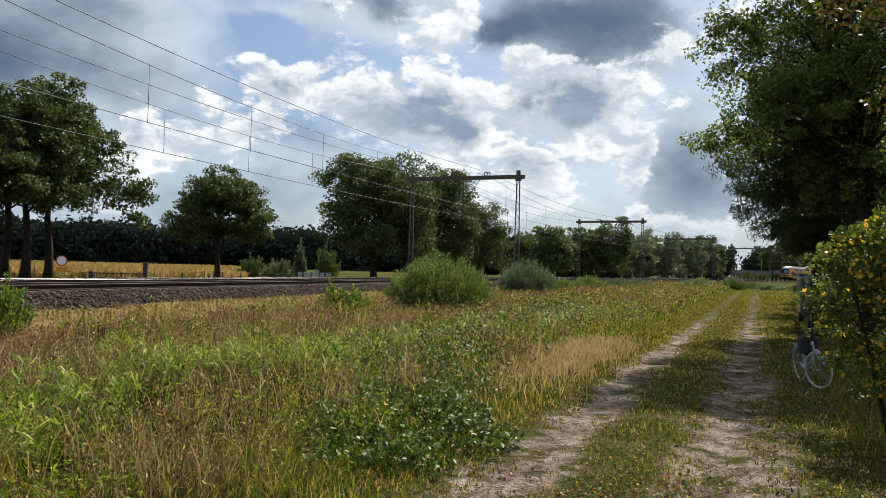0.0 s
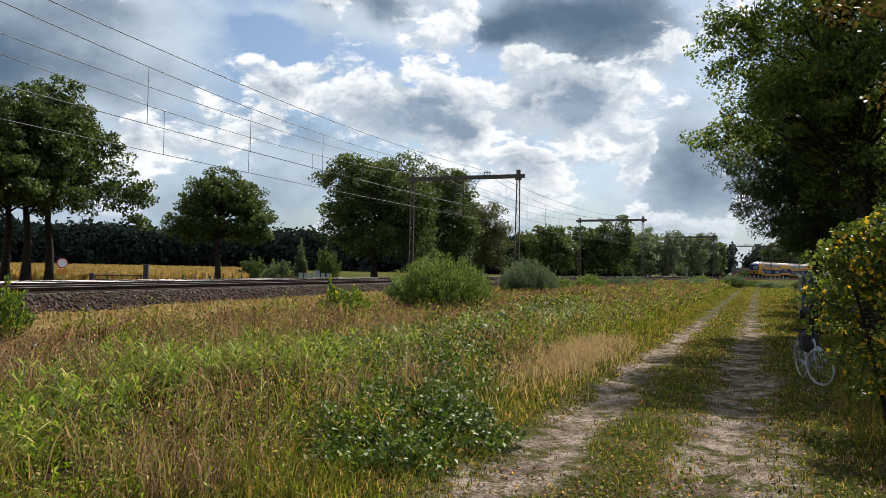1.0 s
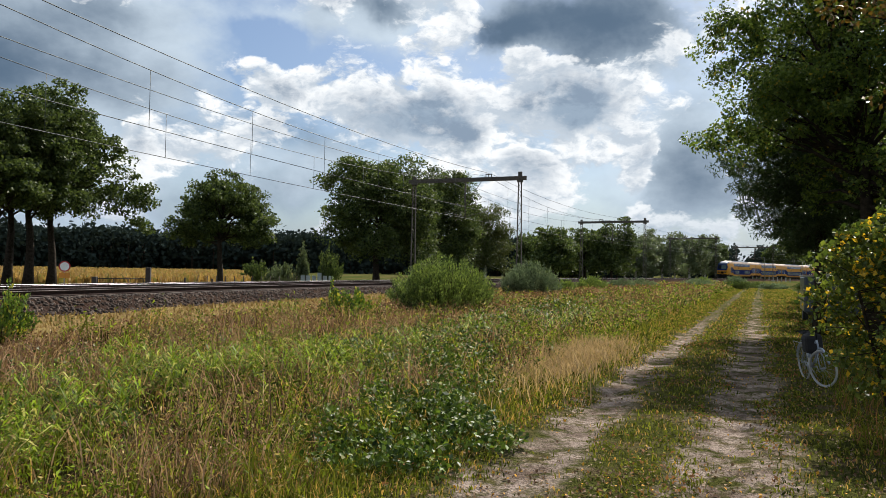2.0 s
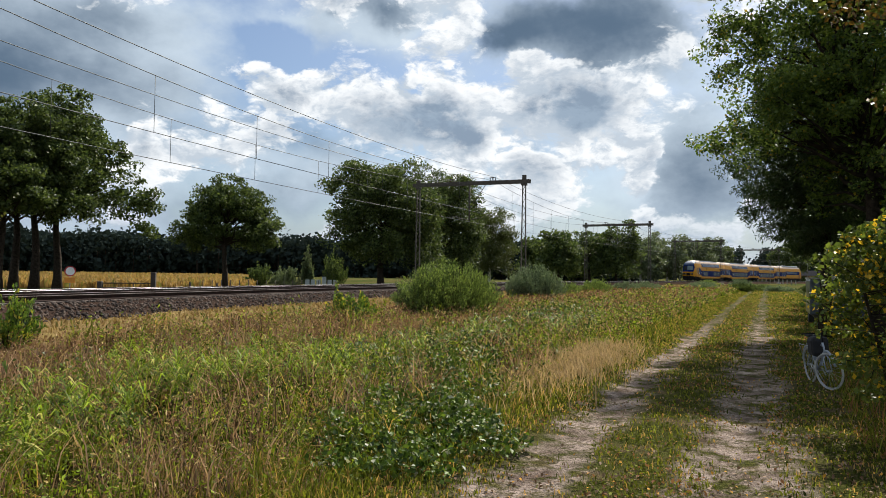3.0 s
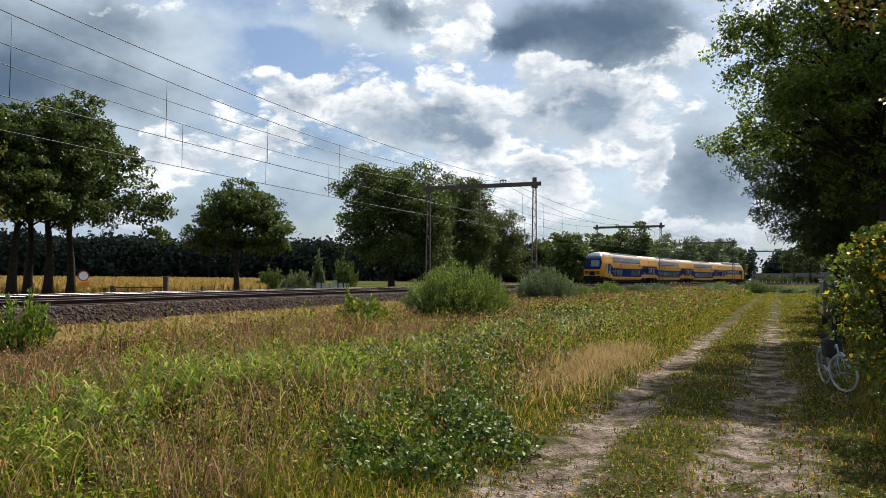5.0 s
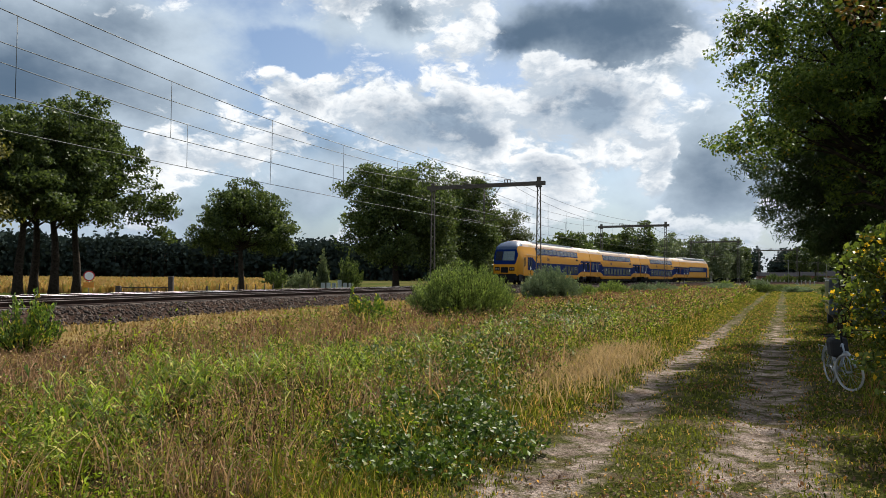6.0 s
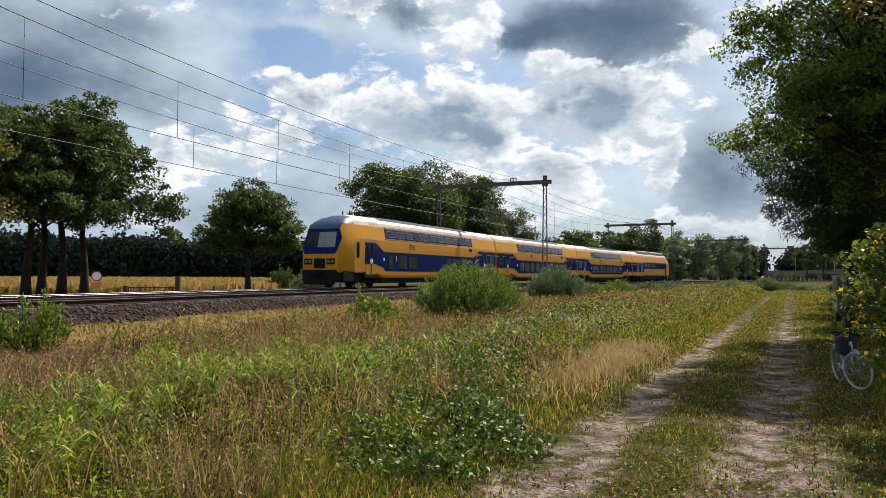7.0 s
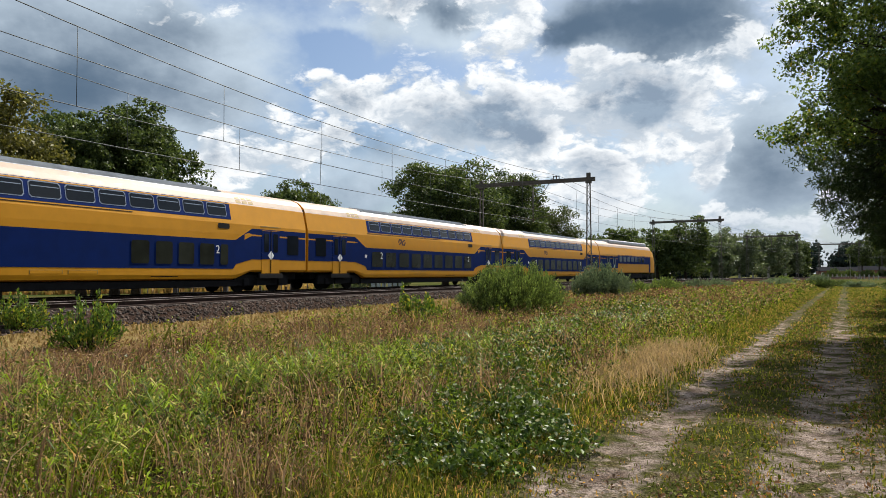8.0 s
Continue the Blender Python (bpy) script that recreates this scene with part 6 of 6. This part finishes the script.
def bicycle():
    """Wheels in the x-z plane; front towards +x."""
    root = new("bicycle")
    tagged(root, "silver bicycle with pale tyres and a black bag parked", "bicycle")
    for x in (-0.54, 0.54):
        wheel = part("wheel", torus_bm(0.315, 0.012, Matrix.Translation((x, 0, 0.34))), CHROME, root, "bright spoked wheel")
        part("tyre", torus_bm(0.335, 0.016, Matrix.Translation((x, 0, 0.34))), WHITE_RUBBER, wheel, "pale tyre")
        sp = []
        for i in range(20):
            a = 2 * math.pi * i / 20
            sp.append([((x, 0.02 * (-1) ** i, 0.34), 0.0022), ((x + 0.31 * math.cos(a), 0, 0.34 + 0.31 * math.sin(a)), 0.0022)])
        sp.append([((x, -0.05, 0.34), 0.022), ((x, 0.05, 0.34), 0.022)])
        put_part("spokes", tube_mesh("spokes", sp, CHROME, 4), wheel)
        if x > 0:
            wheel.matrix_basis = pose(x, 0, 0, 0, 0, 24) @ pose(-x, 0, 0)
        fend = []
        for i in range(15):
            a = radians(20 + 150 * i / 14)
            fend.append(((x + 0.375 * math.cos(a), 0, 0.34 + 0.375 * math.sin(a)), 0.022))
        put_part("mudguard", tube_mesh("mudguard", [fend], BIKE_PAINT, 6), root)
    bb, seat, head, hb = (-0.08, 0, 0.30), (-0.22, 0, 0.86), (0.36, 0, 0.86), (0.42, 0, 0.66)
    put_part("frame", tube_mesh("frame", [[(bb, 0.018), (seat, 0.016)], [(bb, 0.018), (hb, 0.018)], [((-0.14, 0, 0.55), 0.016), (head, 0.016)], [((-0.54, 0.05, 0.34), 0.01), (bb, 0.012)], [((-0.54, 0.05, 0.34), 0.01), ((-0.2, 0, 0.80), 0.01)],
                                          [((-0.54, -0.05, 0.34), 0.01), ((-0.2, 0, 0.80), 0.01)], [(head, 0.018), (hb, 0.018)]], BIKE_PAINT, 8), root, "silver frame tubes")
    put_part("fork", tube_mesh("fork", [[(hb, 0.014), ((0.46, 0.05, 0.56), 0.012), ((0.54, 0.05, 0.34), 0.010)], [(hb, 0.014), ((0.46, -0.05, 0.56), 0.012), ((0.54, -0.05, 0.34), 0.010)]], BIKE_PAINT, 7), root)
    put_part("handlebar", tube_mesh("handlebar", [[(head, 0.014), ((0.34, 0, 1.04), 0.013)], [((0.16, 0.29, 1.03), 0.015), ((0.32, 0.22, 1.05), 0.012), ((0.36, 0, 1.04), 0.012), ((0.32, -0.22, 1.05), 0.012), ((0.16, -0.29, 1.03), 0.015)]], UNDER, 7), root, "black handlebar")
    part("saddle", box_bm([(-0.38, -0.12, -0.09, 0.09, 0.93, 0.99), (-0.12, 0.02, -0.035, 0.035, 0.94, 0.985)], 0.025), BAG, root, "black saddle")
    put_part("carrier", tube_mesh("carrier", [[((-0.25, sy, 0.74), 0.008), ((-0.85, sy, 0.74), 0.008), ((-0.56, sy, 0.36), 0.007)] for sy in (-0.07, 0.07)], CHROME, 5), root)
    part("bag", box_bm([(-0.10, 0.26, -0.16, 0.16, 0.58, 0.96)], 0.08), BAG, root, "black cloth bag hung on the frame")
    put_part("stand", tube_mesh("stand", [[((-0.42, 0.05, 0.32), 0.009), ((-0.45, 0.20, 0.01), 0.009)]], CHROME, 5), root)
    put_part("crank", tube_mesh("crank", [[((-0.22, -0.08, 0.39), 0.010), ((-0.08, -0.085, 0.30), 0.012), ((-0.08, 0.085, 0.30), 0.012), ((0.06, 0.08, 0.21), 0.010)]], CHROME, 8), root)
    put_part("chainring", tube_mesh("chainring", [[((-0.08, -0.066, 0.30), 0.085), ((-0.08, -0.060, 0.30), 0.085)]], CHROME, 20), root)
    return root


bike = bicycle()
bx, by = 7.48, 11.90
bike.matrix_basis = Matrix.Translation((bx, by, float(ground_z(bx, by)))) @ pose(0, 0, 0, 6, 0, -104) @ Matrix.Scale(0.87, 4)


def road_sign():
    x, y = polar(-21.8, 47)
    z = float(ground_z(x, y))
    root = new("road_sign")
    root.location = (x, y, z)
    tagged(root, "round white road sign, red rim, small orange plate below", "sign")
    root.rotation_euler = (0, 0, radians(21.8))
    put_part("pole", tube_mesh("pole", [[((0, 0.04, -0.1), 0.03), ((0, 0.04, 1.95), 0.03)]], CHROME, 8), root, "grey steel pole")
    for nm, r, yy, mat in (("rim", 0.30, 0.0, SIGN_RED), ("disc", 0.235, -0.012, SIGN_WHITE)):
        bm = bmesh.new()
        bmesh.ops.create_cone(bm, cap_ends=True, segments=36, radius1=r, radius2=r, depth=0.02, matrix=Matrix.Translation((0, yy, 1.65)) @ Matrix.Rotation(math.pi / 2, 4, "X"))
        part(nm, bm, mat, root, "red rim" if nm == "rim" else "white disc")
    part("sub_plate", box_bm([(-0.28, 0.28, -0.012, 0.012, 0.98, 1.30)], 0.01), SIGN_ORANGE, root, "orange plate under the disc")


road_sign()


def field_gate():
    for az, d, h, w in ((-16.4, 45, 1.35, 0.13), (-19.9, 45, 1.05, 0.13), (-13.9, 49, 0.9, 0.06), (-12.0, 52, 0.9, 0.06)):
        x, y = polar(az, d)
        z = float(ground_z(x, y))
        ob = new("fence_post")
        ob.location = (x, y, z)
        tagged(ob, "dark weathered wooden post at the field's edge", "post", "posts at the field")
        part("post", box_bm([(-w, w, -w, w, -0.2, h)], 0.02), POST_WOOD, ob)
    a, b = Vector((*polar(-19.8, 45), 0)), Vector((*polar(-16.6, 45), 0))
    root = new("field_gate")
    tagged(root, "low dark metal field gate of tubes", "gate")
    for z in (0.45, 0.72, 0.98):
        put_part("rail_tube", tube_mesh("rail_tube", [[(a + Vector((0, 0, z)), 0.032), (b + Vector((0, 0, z)), 0.032)]], POST_WOOD, 6), root)
    for k in (0.03, 0.35, 0.65, 0.97):
        p = a.lerp(b, k)
        put_part("upright", tube_mesh("upright", [[(p + Vector((0, 0, 0.05)), 0.022), (p + Vector((0, 0, 1.0)), 0.022)]], POST_WOOD, 6), root)
    for i in range(16):
        x, y = polar(-13 + i * 0.65, 60 + i * 0.6)
        ob = new("field_stake", tube_mesh("field_stake", [[((x, y, -0.1), 0.04), ((x, y, 1.0), 0.035)]], POST_WOOD, 6))
        tagged(ob, "thin grey fence stake along the field", "stake", "fence stakes")


field_gate()


def white_crates():
    root_label = "white plastic crate in a row at the field's edge"
    for i in range(6):
        x, y = polar(-5.4 + i * 0.42, 78)
        ob = new("crate")
        ob.location = (x, y, 0)
        tagged(ob, root_label, "crate", "row of white crates")
        h = 0.95 if i != 3 else 1.25
        shell = bmesh.new()
        bmesh.ops.create_cube(shell, size=1, matrix=Matrix.LocRotScale((0, 0, h / 2), None, (0.40, 0.40, h)))
        top = max(shell.faces, key=lambda f: f.calc_center_median().z)
        bmesh.ops.inset_region(shell, faces=[top], thickness=0.04, depth=0.0)
        bmesh.ops.translate(shell, verts=top.verts[:], vec=(0, 0, -h * 0.8))
        part("shell", shell, plain("crate_white", (0.40, 0.44, 0.42), 0.7), ob)


white_crates()


def far_crossing():
    """Low houses, lamp posts and the barrier beyond the end of the farm track."""
    def house(az, d, w, dep, h, roof_h, wall_mat, roof_mat, label):
        x, y = polar(az, d)
        root = new("house")
        root.location = (x, y, -0.1)
        root.rotation_euler = (0, 0, radians(-az + 8))
        tagged(root, label, "house")
        wall = part("wall", box_bm([(-w / 2, w / 2, -dep / 2, dep / 2, 0, h)]), wall_mat, root)
        bm = bmesh.new()
        e = 0.4
        v = [bm.verts.new(p) for p in ((-w / 2 - e, -dep / 2 - e, h + 0.003), (w / 2 + e, -dep / 2 - e, h + 0.003), (w / 2 + e, dep / 2 + e, h + 0.003), (-w / 2 - e, dep / 2 + e, h + 0.003), (-w / 2 - e, 0, h + roof_h), (w / 2 + e, 0, h + roof_h))]
        for f in ((0, 1, 5, 4), (2, 3, 4, 5), (0, 4, 3), (1, 2, 5), (3, 2, 1, 0)):
            bm.faces.new([v[i] for i in f])
        part("roof", bm, roof_mat, root)
        n = int(w // 3)
        for i in range(n):
            xx = -w / 2 + (i + 0.5) * w / n
            win = part("window", box_bm([(xx - 0.6, xx + 0.6, -dep / 2 - 0.05, -dep / 2 + 0.02, 1.0, 2.2)]), SIGN_WHITE, root, "white framed window")
            part("pane", box_bm([(xx - 0.5, xx + 0.5, -dep / 2 - 0.07, -dep / 2 - 0.04, 1.1, 2.1)]), DARK_GLASS, win)
    house(28.2, 330, 15, 8, 2.9, 1.6, BRICK, SLATE, "low red brick house beyond the railway bend")
    house(32.6, 385, 18, 10, 4.0, 1.8, plain("blue_cladding", (0.10, 0.15, 0.24), 0.6), SLATE, "low blue-grey shed beyond the railway bend")
    house(30.6, 375, 16, 8, 3.4, 1.8, BRICK, SLATE, "low red brick house beyond the railway bend")
    for az, d, h in ((28.9, 215, 6.5), (31.3, 205, 5.6), (32.9, 210, 9.5)):
        x, y = polar(az, d)
        root = new("lamp_post")
        root.location = (x, y, 0)
        tagged(root, "thin grey lamp post near the crossing", "lamp post", "posts at the crossing")
        put_part("pole", tube_mesh("pole", [[((0, 0, -0.1), 0.10), ((0, 0, h), 0.06), ((-0.6, -0.2, h + 0.2), 0.05)]], CHROME, 6), root)
        part("lamp_head", box_bm([(-1.1, -0.5, -0.32, -0.08, h + 0.12, h + 0.26)], 0.03), STEEL, root)

    # pale short posts in front of the crossing
    for i in range(13):
        x, y = polar(27.3 + i * 0.27, 226)
        ob = new("marker_post")
        ob.location = (x, y, float(ground_z(x, y)))
        tagged(ob, "short pale concrete post in the row before the crossing", "post", "pale posts at the crossing")
        part("post", box_bm([(-0.11, 0.11, -0.11, 0.11, -0.2, 1.15)], 0.02), CONCRETE, ob)


far_crossing()


def trailer():
    """A covered trailer parked under the trees."""
    x, y = from_uv(33.0, 2.45)
    root = new("covered_trailer")
    root.matrix_basis = Matrix.Translation((x, y, 0)) @ pose(0, 0, 0, 0, 0, -28.7)
    tagged(root, "dark blue-grey covered trailer with pale top slats beside the farm track", "trailer")
    part("box", box_bm([(-0.95, 0.95, -1.6, 1.6, 0.45, 1.80)], 0.05), CAR_PAINT, root)
    for i in range(7):
        yy = -1.5 + i * 0.5
        part("top_slat", box_bm([(-0.98, 0.98, yy - 0.12, yy + 0.12, 1.804, 1.86)], 0.015), CONCRETE, root, "pale grey slat")
    for sx in (-1, 1):
        bm = bmesh.new()
        bmesh.ops.create_cone(bm, cap_ends=True, segments=24, radius1=0.33, radius2=0.33, depth=0.2, matrix=Matrix.Translation((sx * 0.80, 0.6, 0.33)) @ Matrix.Rotation(math.pi / 2, 4, "Y"))
        part("wheel", bm, RUBBER, root, "black tyre")
    part("axle_frame", box_bm([(-0.8, 0.8, -1.5, 1.5, 0.34, 0.448), (-0.06, 0.06, -2.6, -1.5, 0.42, 0.52)], 0.02), STEEL, root)


trailer()
motions()
